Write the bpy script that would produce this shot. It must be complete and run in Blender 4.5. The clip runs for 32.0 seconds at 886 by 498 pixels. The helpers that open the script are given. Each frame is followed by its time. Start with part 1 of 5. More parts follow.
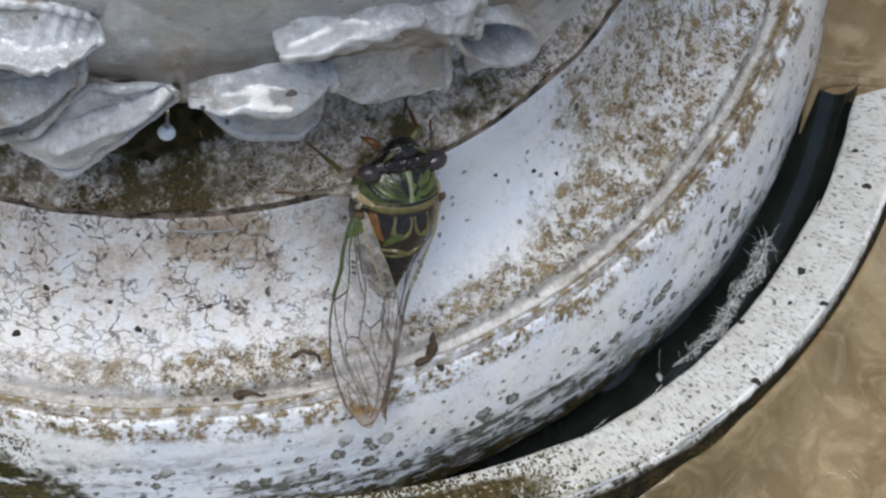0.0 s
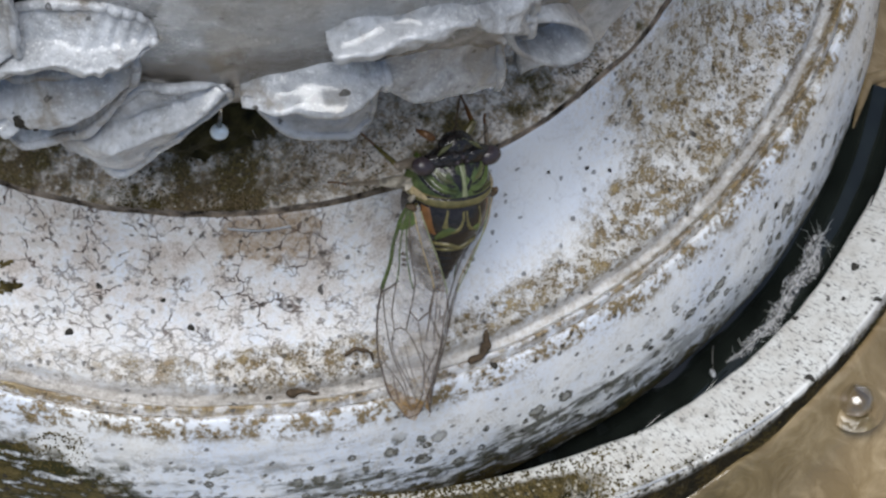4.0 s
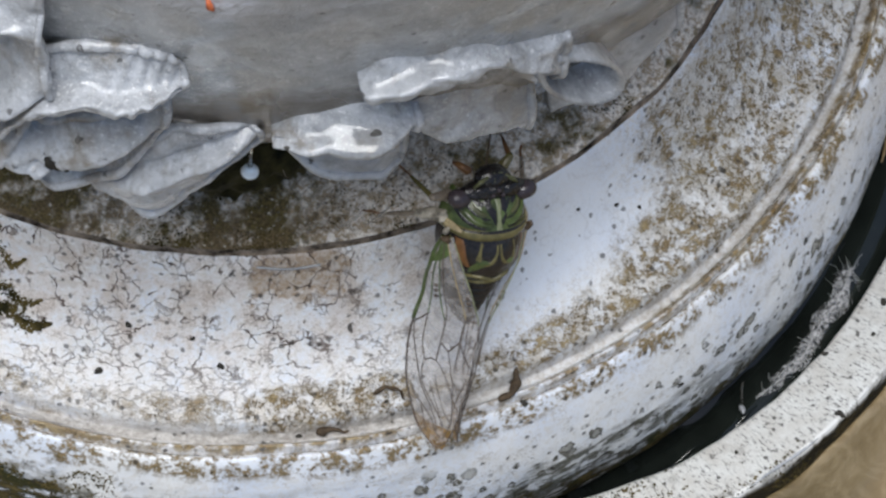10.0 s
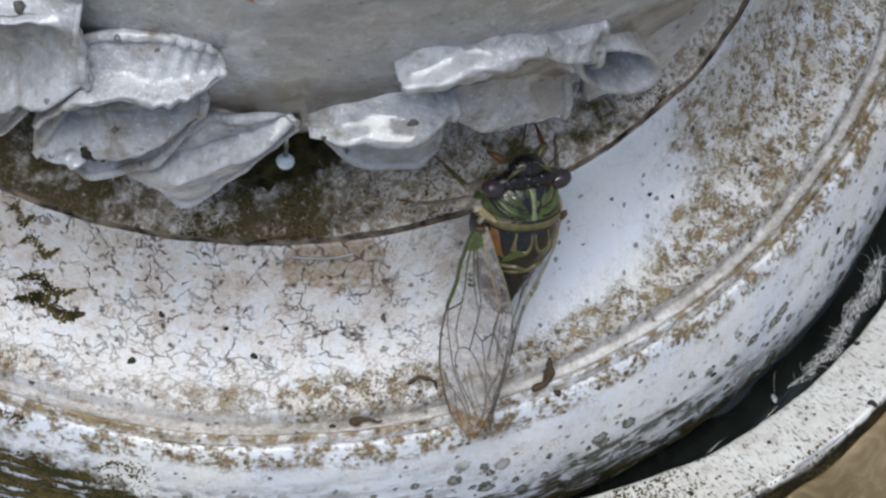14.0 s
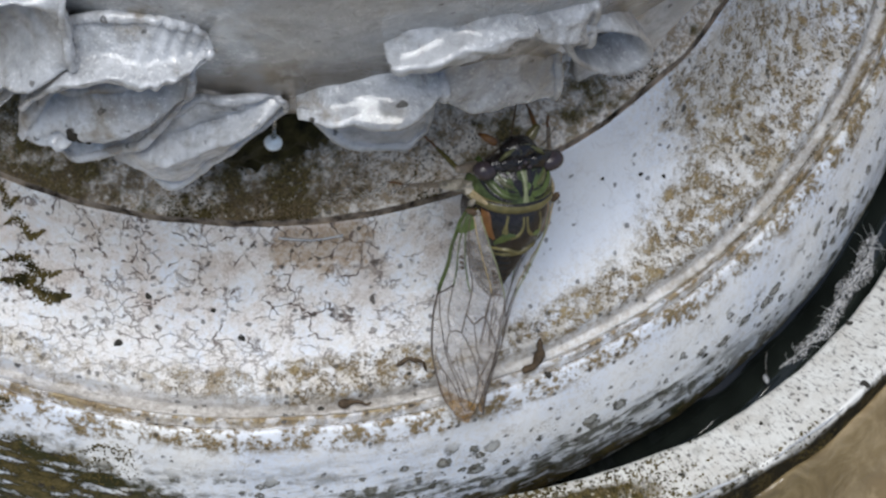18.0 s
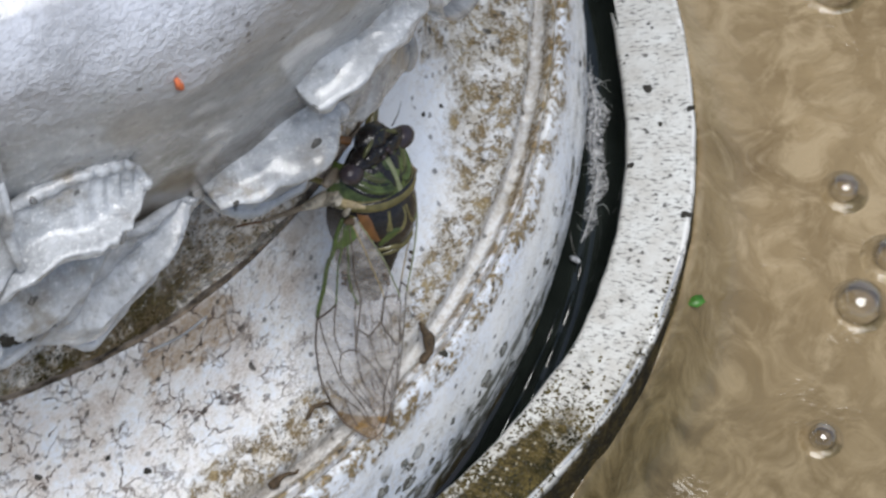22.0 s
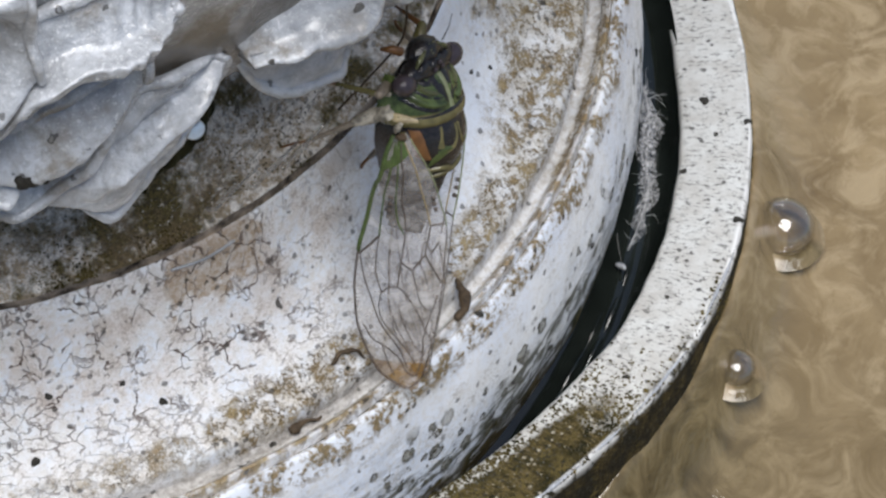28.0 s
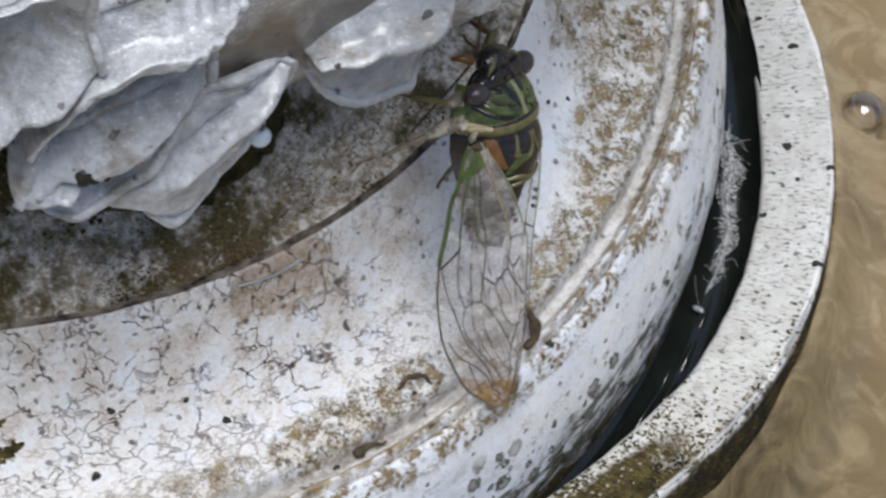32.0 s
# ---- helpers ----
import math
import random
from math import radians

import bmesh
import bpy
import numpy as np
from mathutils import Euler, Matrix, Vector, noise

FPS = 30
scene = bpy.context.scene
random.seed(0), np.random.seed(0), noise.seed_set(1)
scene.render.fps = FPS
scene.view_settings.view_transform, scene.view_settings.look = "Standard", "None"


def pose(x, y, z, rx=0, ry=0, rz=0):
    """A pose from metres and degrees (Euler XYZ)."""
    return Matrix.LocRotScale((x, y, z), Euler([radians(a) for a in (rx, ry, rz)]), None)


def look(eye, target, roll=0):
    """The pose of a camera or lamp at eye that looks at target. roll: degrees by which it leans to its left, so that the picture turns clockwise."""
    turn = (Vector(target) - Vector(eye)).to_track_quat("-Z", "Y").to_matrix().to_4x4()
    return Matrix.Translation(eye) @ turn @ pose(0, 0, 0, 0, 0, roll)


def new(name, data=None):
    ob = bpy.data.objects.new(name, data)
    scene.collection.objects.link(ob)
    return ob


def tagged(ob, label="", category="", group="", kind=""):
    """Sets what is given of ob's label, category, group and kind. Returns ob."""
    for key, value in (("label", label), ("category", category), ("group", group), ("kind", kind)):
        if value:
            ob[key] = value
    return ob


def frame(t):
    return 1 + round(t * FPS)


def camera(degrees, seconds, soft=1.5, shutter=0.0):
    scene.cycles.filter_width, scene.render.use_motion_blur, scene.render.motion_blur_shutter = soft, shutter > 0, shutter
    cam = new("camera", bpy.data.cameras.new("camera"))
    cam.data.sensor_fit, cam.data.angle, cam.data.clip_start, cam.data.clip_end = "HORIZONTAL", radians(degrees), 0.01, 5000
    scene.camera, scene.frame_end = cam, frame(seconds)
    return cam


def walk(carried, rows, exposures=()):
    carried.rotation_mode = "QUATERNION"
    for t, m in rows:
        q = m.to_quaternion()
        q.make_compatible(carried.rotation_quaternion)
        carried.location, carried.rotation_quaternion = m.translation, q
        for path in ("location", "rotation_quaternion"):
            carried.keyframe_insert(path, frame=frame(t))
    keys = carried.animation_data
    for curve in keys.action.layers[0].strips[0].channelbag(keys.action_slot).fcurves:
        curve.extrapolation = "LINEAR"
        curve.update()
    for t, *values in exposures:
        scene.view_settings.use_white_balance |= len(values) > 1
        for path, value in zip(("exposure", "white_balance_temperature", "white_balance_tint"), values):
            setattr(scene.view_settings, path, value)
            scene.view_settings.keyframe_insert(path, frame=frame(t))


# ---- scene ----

# ---- camera ----
cam = camera(11.372, 32.0, soft=2.5, shutter=0.5)
walk(cam, [
    (0, pose(0.02585, -0.33991, 0.51612, 29.135, -4.718, 4.487)),
    (0.5, pose(0.02711, -0.33858, 0.51555, 29.157, -4.706, 4.558)),
    (1, pose(0.02703, -0.33762, 0.51468, 29.015, -4.468, 4.544)),
    (1.5, pose(0.02715, -0.33880, 0.51578, 28.851, -4.210, 4.691)),
    (2, pose(0.02425, -0.33896, 0.51652, 28.783, -4.145, 4.712)),
    (2.5, pose(0.02445, -0.33832, 0.51712, 28.709, -4.084, 4.685)),
    (4.5, pose(0.02482, -0.33717, 0.51614, 28.846, -4.156, 4.693)),
    (5, pose(0.02353, -0.33732, 0.51718, 28.836, -4.050, 4.689)),
    (5.5, pose(0.02189, -0.33939, 0.51884, 28.790, -3.834, 4.736)),
    (6, pose(0.02095, -0.34019, 0.51788, 28.800, -3.920, 4.726)),
    (6.5, pose(0.02125, -0.34040, 0.51774, 28.869, -3.900, 4.694)),
    (7, pose(0.02246, -0.34011, 0.51816, 28.829, -3.970, 4.697)),
    (7.5, pose(0.02088, -0.34145, 0.51903, 28.820, -3.892, 4.700)),
    (8, pose(0.02044, -0.34134, 0.51905, 28.866, -3.912, 4.684)),
    (8.5, pose(0.02172, -0.34002, 0.51845, 28.866, -3.983, 4.638)),
    (9, pose(0.02189, -0.33717, 0.51686, 28.980, -3.953, 4.624)),
    (9.5, pose(0.02324, -0.33511, 0.51630, 29.037, -4.002, 4.645)),
    (10, pose(0.02225, -0.33436, 0.51661, 29.016, -3.952, 4.645)),
    (10.5, pose(0.02176, -0.33539, 0.51749, 29.003, -3.884, 4.671)),
    (11, pose(0.01994, -0.33468, 0.51732, 28.946, -3.878, 4.639)),
    (11.5, pose(0.01808, -0.33452, 0.51662, 28.888, -3.860, 4.699)),
    (12, pose(0.01822, -0.33521, 0.51623, 28.832, -3.901, 4.617)),
    (12.5, pose(0.01744, -0.33440, 0.51649, 28.792, -3.927, 4.679)),
    (13, pose(0.01869, -0.33471, 0.51609, 28.839, -3.963, 4.604)),
    (13.5, pose(0.01846, -0.33320, 0.51593, 28.833, -3.912, 4.642)),
    (14, pose(0.01832, -0.33388, 0.51571, 28.842, -3.925, 4.646)),
    (14.5, pose(0.01894, -0.33319, 0.51515, 28.749, -4.000, 4.618)),
    (16.5, pose(0.01814, -0.32991, 0.51369, 28.463, -4.069, 4.596)),
    (17, pose(0.01858, -0.33050, 0.51404, 28.385, -4.163, 4.542)),
    (17.5, pose(0.01833, -0.33030, 0.51388, 28.372, -4.047, 4.566)),
    (18, pose(0.01774, -0.32952, 0.51244, 28.364, -4.064, 4.515)),
    (18.5, pose(0.00167, -0.31837, 0.50101, 28.059, -4.301, 1.457)),
    (19, pose(-0.01632, -0.30920, 0.48552, 27.413, -5.190, -3.769)),
    (19.5, pose(-0.03519, -0.29623, 0.47588, 27.826, -5.501, -7.246)),
    (20, pose(-0.04851, -0.28888, 0.47744, 27.858, -5.443, -12.500)),
    (20.5, pose(-0.05221, -0.28461, 0.48028, 27.196, -5.631, -13.649)),
    (21, pose(-0.05142, -0.29388, 0.49041, 27.309, -5.195, -14.062)),
    (21.5, pose(-0.08407, -0.27926, 0.48162, 28.421, -4.462, -20.261)),
    (22, pose(-0.09867, -0.27023, 0.46706, 29.235, -5.392, -26.879)),
    (22.5, pose(-0.10453, -0.25400, 0.45615, 29.610, -5.189, -28.532)),
    (23, pose(-0.10705, -0.24648, 0.43732, 29.501, -5.171, -29.199)),
    (23.5, pose(-0.10905, -0.24287, 0.43717, 29.467, -5.052, -29.432)),
    (24, pose(-0.11883, -0.24373, 0.44030, 29.230, -4.877, -29.655)),
    (24.5, pose(-0.11548, -0.24262, 0.43806, 29.324, -5.053, -29.928)),
    (25, pose(-0.11680, -0.24279, 0.43778, 29.154, -4.936, -30.164)),
    (25.5, pose(-0.11381, -0.24317, 0.43485, 29.092, -5.009, -30.043)),
    (27.5, pose(-0.11378, -0.28877, 0.41316, 34.047, -6.387, -24.883)),
    (28, pose(-0.10993, -0.30872, 0.41820, 35.282, -6.451, -23.949)),
    (28.5, pose(-0.11015, -0.31297, 0.41376, 36.080, -6.162, -22.836)),
    (29, pose(-0.10901, -0.31938, 0.41527, 36.323, -6.107, -22.482)),
    (29.5, pose(-0.10885, -0.32750, 0.41825, 36.527, -6.119, -22.291)),
    (30, pose(-0.10975, -0.32906, 0.41719, 36.711, -5.991, -21.872)),
    (30.5, pose(-0.10738, -0.32631, 0.41416, 36.818, -6.057, -21.786)),
    (31, pose(-0.10712, -0.32383, 0.41159, 36.852, -6.019, -21.768)),
    (31.5, pose(-0.10408, -0.31949, 0.40899, 36.863, -6.210, -21.771)),
    (32, pose(-0.10639, -0.31915, 0.40768, 36.987, -5.935, -21.844)),
], exposures=[(0, 0.05, 6250, 9), (18, 0.05, 6250, 9), (21, 0.18, 6300, 9), (23, 0.08, 6250, 9), (28, 0.14, 6300, 10), (32, 0.14, 6300, 10)])

# ---- light ----
world = bpy.data.worlds.new("sky")
scene.world = world
world.use_nodes = True
_nt = world.node_tree
_sky = _nt.nodes.new("ShaderNodeTexSky")
_sky.sky_type = "NISHITA"
_sky.sun_disc = False
_sky.sun_elevation, _sky.sun_rotation = radians(72), radians(120)
_nt.links.new(_sky.outputs[0], _nt.nodes["Background"].inputs[0])
_nt.nodes["Background"].inputs[1].default_value = 0.075
sun = new("sun", bpy.data.lights.new("sun", "SUN"))
sun.data.energy, sun.data.angle, sun.data.color = 3.7, radians(38), (1.0, 0.97, 0.93)
sun.matrix_world = look((-0.25, -0.42, 1.8), (0, 0, 0))

# ---- materials ----
def material(name, rough=0.6, spec=0.5):
    m = bpy.data.materials.new(name)
    m.use_nodes = True
    b = m.node_tree.nodes["Principled BSDF"]
    b.inputs["Roughness"].default_value = rough
    b.inputs["Specular IOR Level"].default_value = spec
    return m, m.node_tree, b


def node(nt, kind, **sets):
    n = nt.nodes.new("ShaderNode" + kind)
    for key, value in sets.items():
        n.inputs[key.replace("_", " ")].default_value = value
    return n


def place(nt):
    return nt.nodes.new("ShaderNodeTexCoord").outputs["Object"]


def noise_at(nt, scale, detail=4.0, rough=0.6, at=None, warp=0.0):
    n = node(nt, "TexNoise", Scale=scale, Detail=detail, Roughness=rough, Distortion=warp)
    nt.links.new(at or place(nt), n.inputs["Vector"])
    return n.outputs["Fac"]


def ramp(nt, fac, low, high, a=0.0, b=1.0):
    n = node(nt, "MapRange")
    n.inputs["From Min"].default_value, n.inputs["From Max"].default_value = low, high
    n.inputs["To Min"].default_value, n.inputs["To Max"].default_value = a, b
    nt.links.new(fac, n.inputs["Value"])
    return n.outputs["Result"]


def sums(nt, kind, a, b):
    n = nt.nodes.new("ShaderNodeMath")
    n.operation = kind
    for value, slot in ((a, 0), (b, 1)):
        if isinstance(value, bpy.types.NodeSocket):
            nt.links.new(value, n.inputs[slot])
        else:
            n.inputs[slot].default_value = value
    return n.outputs[0]


def both(nt, *facs):
    out = facs[0]
    for f in facs[1:]:
        out = sums(nt, "MULTIPLY", out, f)
    return out


def either(nt, *facs):
    out = facs[0]
    for f in facs[1:]:
        out = sums(nt, "MAXIMUM", out, f)
    return out


def blend(nt, fac, a, b):
    n = nt.nodes.new("ShaderNodeMix")
    n.data_type = "RGBA"
    for value, slot in ((fac, 0), (a, 6), (b, 7)):
        if isinstance(value, bpy.types.NodeSocket):
            nt.links.new(value, n.inputs[slot])
        elif slot == 0:
            n.inputs[slot].default_value = value
        else:
            n.inputs[slot].default_value = (*value, 1.0)
    return n.outputs[2]


def bumped(nt, b, height, strength=0.5, distance=0.0003):
    n = node(nt, "Bump", Strength=strength, Distance=distance)
    nt.links.new(height, n.inputs["Height"])
    nt.links.new(n.outputs[0], b.inputs["Normal"])


def around(nt):
    """Radius in metres, angle in radians and height of a place about the fountain's axis."""
    s = nt.nodes.new("ShaderNodeSeparateXYZ")
    nt.links.new(place(nt), s.inputs[0])
    x, y, z = s.outputs
    r = sums(nt, "SQRT", sums(nt, "ADD", sums(nt, "MULTIPLY", x, x), sums(nt, "MULTIPLY", y, y)), 0.0)
    return r, sums(nt, "ARCTAN2", y, x), z


def belt(nt, value, middle, half, soft):
    """1 within half of the middle, falling to 0 over soft."""
    return ramp(nt, sums(nt, "ABSOLUTE", sums(nt, "SUBTRACT", value, middle), 0.0), half, half + soft, 1.0, 0.0)


def cracks(nt, scale, width, warp_scale=500.0, warp=0.0016, where=None):
    c = where or place(nt)
    n = node(nt, "TexNoise", Scale=warp_scale, Detail=3.0)
    nt.links.new(c, n.inputs["Vector"])
    off = nt.nodes.new("ShaderNodeVectorMath")
    off.operation = "MULTIPLY_ADD"
    nt.links.new(n.outputs["Color"], off.inputs[0])
    off.inputs[1].default_value = (warp, warp, warp)
    nt.links.new(c, off.inputs[2])
    v = node(nt, "TexVoronoi", Scale=scale)
    v.feature = "DISTANCE_TO_EDGE"
    nt.links.new(off.outputs[0], v.inputs["Vector"])
    return ramp(nt, v.outputs["Distance"], width, width * 2.2, 1.0, 0.0)


def dots(nt, scale, size, share, ring=0.0, at=None):
    """Spots in a share of the cells of a loose pattern; ring > 0 leaves their middles lighter."""
    v = node(nt, "TexVoronoi", Scale=scale)
    n = node(nt, "TexNoise", Scale=scale * 3.0, Detail=2.0)
    c = at or place(nt)
    nt.links.new(c, n.inputs["Vector"])
    off = nt.nodes.new("ShaderNodeVectorMath")
    off.operation = "MULTIPLY_ADD"
    nt.links.new(n.outputs["Color"], off.inputs[0])
    off.inputs[1].default_value = (0.55 / scale,) * 3
    nt.links.new(c, off.inputs[2])
    nt.links.new(off.outputs[0], v.inputs["Vector"])
    s = nt.nodes.new("ShaderNodeSeparateColor")
    nt.links.new(v.outputs["Color"], s.inputs[0])
    disc = ramp(nt, v.outputs["Distance"], size * 0.75, size, 1.0, 0.0)
    if ring:
        hole = ramp(nt, v.outputs["Distance"], size * ring * 0.6, size * ring, 0.55, 0.0)
        disc = sums(nt, "SUBTRACT", disc, hole)
    return both(nt, disc, ramp(nt, s.outputs[0], 1 - share - 0.02, 1 - share + 0.02))


WHITE, CHALK, BLUISH = (0.80, 0.80, 0.79), (0.66, 0.63, 0.58), (0.70, 0.75, 0.84)
RUST, OLIVE, SOOT, BEIGE = (0.3, 0.17, 0.05), (0.1, 0.075, 0.022), (0.035, 0.03, 0.025), (0.37, 0.28, 0.19)


def band_paint():
    m, nt, b = material("cracked_white_paint", 0.36, 0.5)
    r, ang, z = around(nt)
    fine, mid, wide = noise_at(nt, 1500, 5, 0.7), noise_at(nt, 320, 5, 0.65), noise_at(nt, 60, 4, 0.6)
    grit = noise_at(nt, 3200, 3, 0.8)
    old = ramp(nt, ang, -1.33, -0.95, 1.0, 0.0)
    col = blend(nt, ramp(nt, wide, 0.35, 0.65), WHITE, BLUISH)
    col = blend(nt, both(nt, old, ramp(nt, mid, 0.38, 0.58)), col, (0.79, 0.76, 0.74))
    sound = both(nt, belt(nt, r, 0.0755, 0.0035, 0.0035), ramp(nt, ang, -1.08, -0.98), ramp(nt, ang, -0.68, -0.8))
    worn = ramp(nt, sound, 0.0, 1.0, 1.0, 0.2)
    col = blend(nt, both(nt, sound, 0.6), col, (0.66, 0.71, 0.8))
    col = blend(nt, both(nt, ramp(nt, fine, 0.44, 0.62), worn, 0.8), col, CHALK)
    col = blend(nt, both(nt, ramp(nt, sums(nt, "ADD", both(nt, grit, 0.55), both(nt, mid, 0.45)), 0.53, 0.6), worn, 0.6), col, (0.27, 0.23, 0.19))
    # worn pale primer under the upper edge
    bare = both(nt, belt(nt, r, 0.0735, 0.0012, 0.002), either(nt, both(nt, ramp(nt, noise_at(nt, 150, 4, 0.6), 0.54, 0.57), 0.6), both(nt, belt(nt, sums(nt, "ADD", ang, both(nt, noise_at(nt, 420, 4, 0.7), 0.09)), -1.3, 0.078, 0.008), ramp(nt, sums(nt, "ADD", both(nt, r, -160.0), noise_at(nt, 330, 4, 0.6)), -11.49, -11.42), ramp(nt, mid, 0.36, 0.52, 1.0, 1.6))), ramp(nt, ang, -1.0, -0.9, 1.0, 0.0))
    col = blend(nt, both(nt, bare, ramp(nt, fine, 0.35, 0.6, 0.85, 0.35)), col, BEIGE)
    # crazing
    along = node(nt, "CombineXYZ")
    nt.links.new(both(nt, ang, 0.045), along.inputs[0])
    nt.links.new(r, along.inputs[1])
    grime = both(nt, old, belt(nt, r, 0.0752, 0.0022, 0.003), ramp(nt, sums(nt, "ADD", both(nt, mid, 0.6), both(nt, noise_at(nt, 140, 3, 0.6), 0.4)), 0.44, 0.6))
    col = blend(nt, both(nt, grime, 0.45), col, (0.5, 0.4, 0.33))
    crack = both(nt, cracks(nt, 440, 0.0165, 620.0, 0.003, along.outputs[0]), ramp(nt, noise_at(nt, 300, 3, 0.6), 0.46, 0.53), either(nt, old, 0.12))
    small = both(nt, cracks(nt, 900, 0.026, 1100.0, 0.0015, along.outputs[0]), ramp(nt, noise_at(nt, 260, 3, 0.6), 0.5, 0.57), either(nt, old, 0.1))
    col = blend(nt, both(nt, either(nt, crack, both(nt, small, 0.7)), ramp(nt, r, 0.0795, 0.0825, 1.0, 0.55), ramp(nt, noise_at(nt, 500, 3, 0.6), 0.38, 0.54, 0.55, 0.98)), col, (0.095, 0.06, 0.045))
    # brown growth that gathers by the groove and in patches
    near = both(nt, belt(nt, r, 0.0853, 0.001, 0.0026), either(nt, both(nt, belt(nt, ang, -1.31, 0.1, 0.05), 1.4), ramp(nt, ang, -1.15, -0.95, 0.52, 0.9)))
    right = both(nt, belt(nt, r, 0.0845, 0.0025, 0.0055), ramp(nt, ang, -0.98, -0.7))
    upper = both(nt, belt(nt, r, 0.079, 0.0055, 0.004), ramp(nt, ang, -0.8, -0.6))
    hold = either(nt, both(nt, near, 0.76), both(nt, right, 0.84), both(nt, upper, 0.67), 0.05)
    patch = ramp(nt, sums(nt, "ADD", hold, both(nt, noise_at(nt, 190, 4, 0.65), 0.95)), 0.75, 0.99)
    moss = both(nt, ramp(nt, sums(nt, "ADD", sums(nt, "ADD", both(nt, noise_at(nt, 900, 5, 0.75), 0.42), both(nt, noise_at(nt, 360, 4, 0.65), 0.3)), both(nt, grit, 0.28)), 0.485, 0.54), patch)
    haze = both(nt, patch, ramp(nt, mid, 0.35, 0.6), 0.6)
    col = blend(nt, haze, col, (0.46, 0.4, 0.3))
    tone = blend(nt, ramp(nt, grit, 0.4, 0.6), (0.3, 0.19, 0.06), (0.1, 0.07, 0.024))
    tone = blend(nt, both(nt, ramp(nt, noise_at(nt, 260, 3, 0.6), 0.48, 0.6), ramp(nt, fine, 0.35, 0.6)), tone, (0.38, 0.28, 0.12))
    col = blend(nt, both(nt, moss, 0.9), col, tone)
    # the bare grey groove and the ochre growth along it
    groove = belt(nt, r, 0.0877, 0.0004, 0.0003)
    col = blend(nt, both(nt, groove, ramp(nt, mid, 0.3, 0.5, 0.6, 0.95)), col, blend(nt, ramp(nt, fine, 0.4, 0.6), blend(nt, old, (0.68, 0.68, 0.68), (0.5, 0.48, 0.45)), blend(nt, old, (0.5, 0.47, 0.43), (0.3, 0.275, 0.25))))
    ochre = both(nt, belt(nt, r, 0.0893, 0.0004, 0.0006), ramp(nt, noise_at(nt, 480, 4, 0.7), 0.44, 0.54))
    col = blend(nt, both(nt, ochre, 0.9), col, tone)
    # dark specks
    spots = either(nt, dots(nt, 330, 0.2, 0.08), both(nt, dots(nt, 900, 0.34, 0.16), 0.8))
    col = blend(nt, both(nt, spots, 0.9), col, SOOT)
    nt.links.new(col, b.inputs["Base Color"])
    nt.links.new(ramp(nt, sums(nt, "ADD", moss, spots), 0, 1, 0.3, 0.8), b.inputs["Roughness"])
    h = sums(nt, "ADD", both(nt, fine, worn, 0.6), both(nt, mid, 0.8))
    h = sums(nt, "SUBTRACT", h, both(nt, either(nt, crack, both(nt, small, 0.6)), 0.8))
    h = sums(nt, "ADD", h, both(nt, moss, grit, 0.8))
    bumped(nt, b, h, 0.75, 0.00045)
    return m


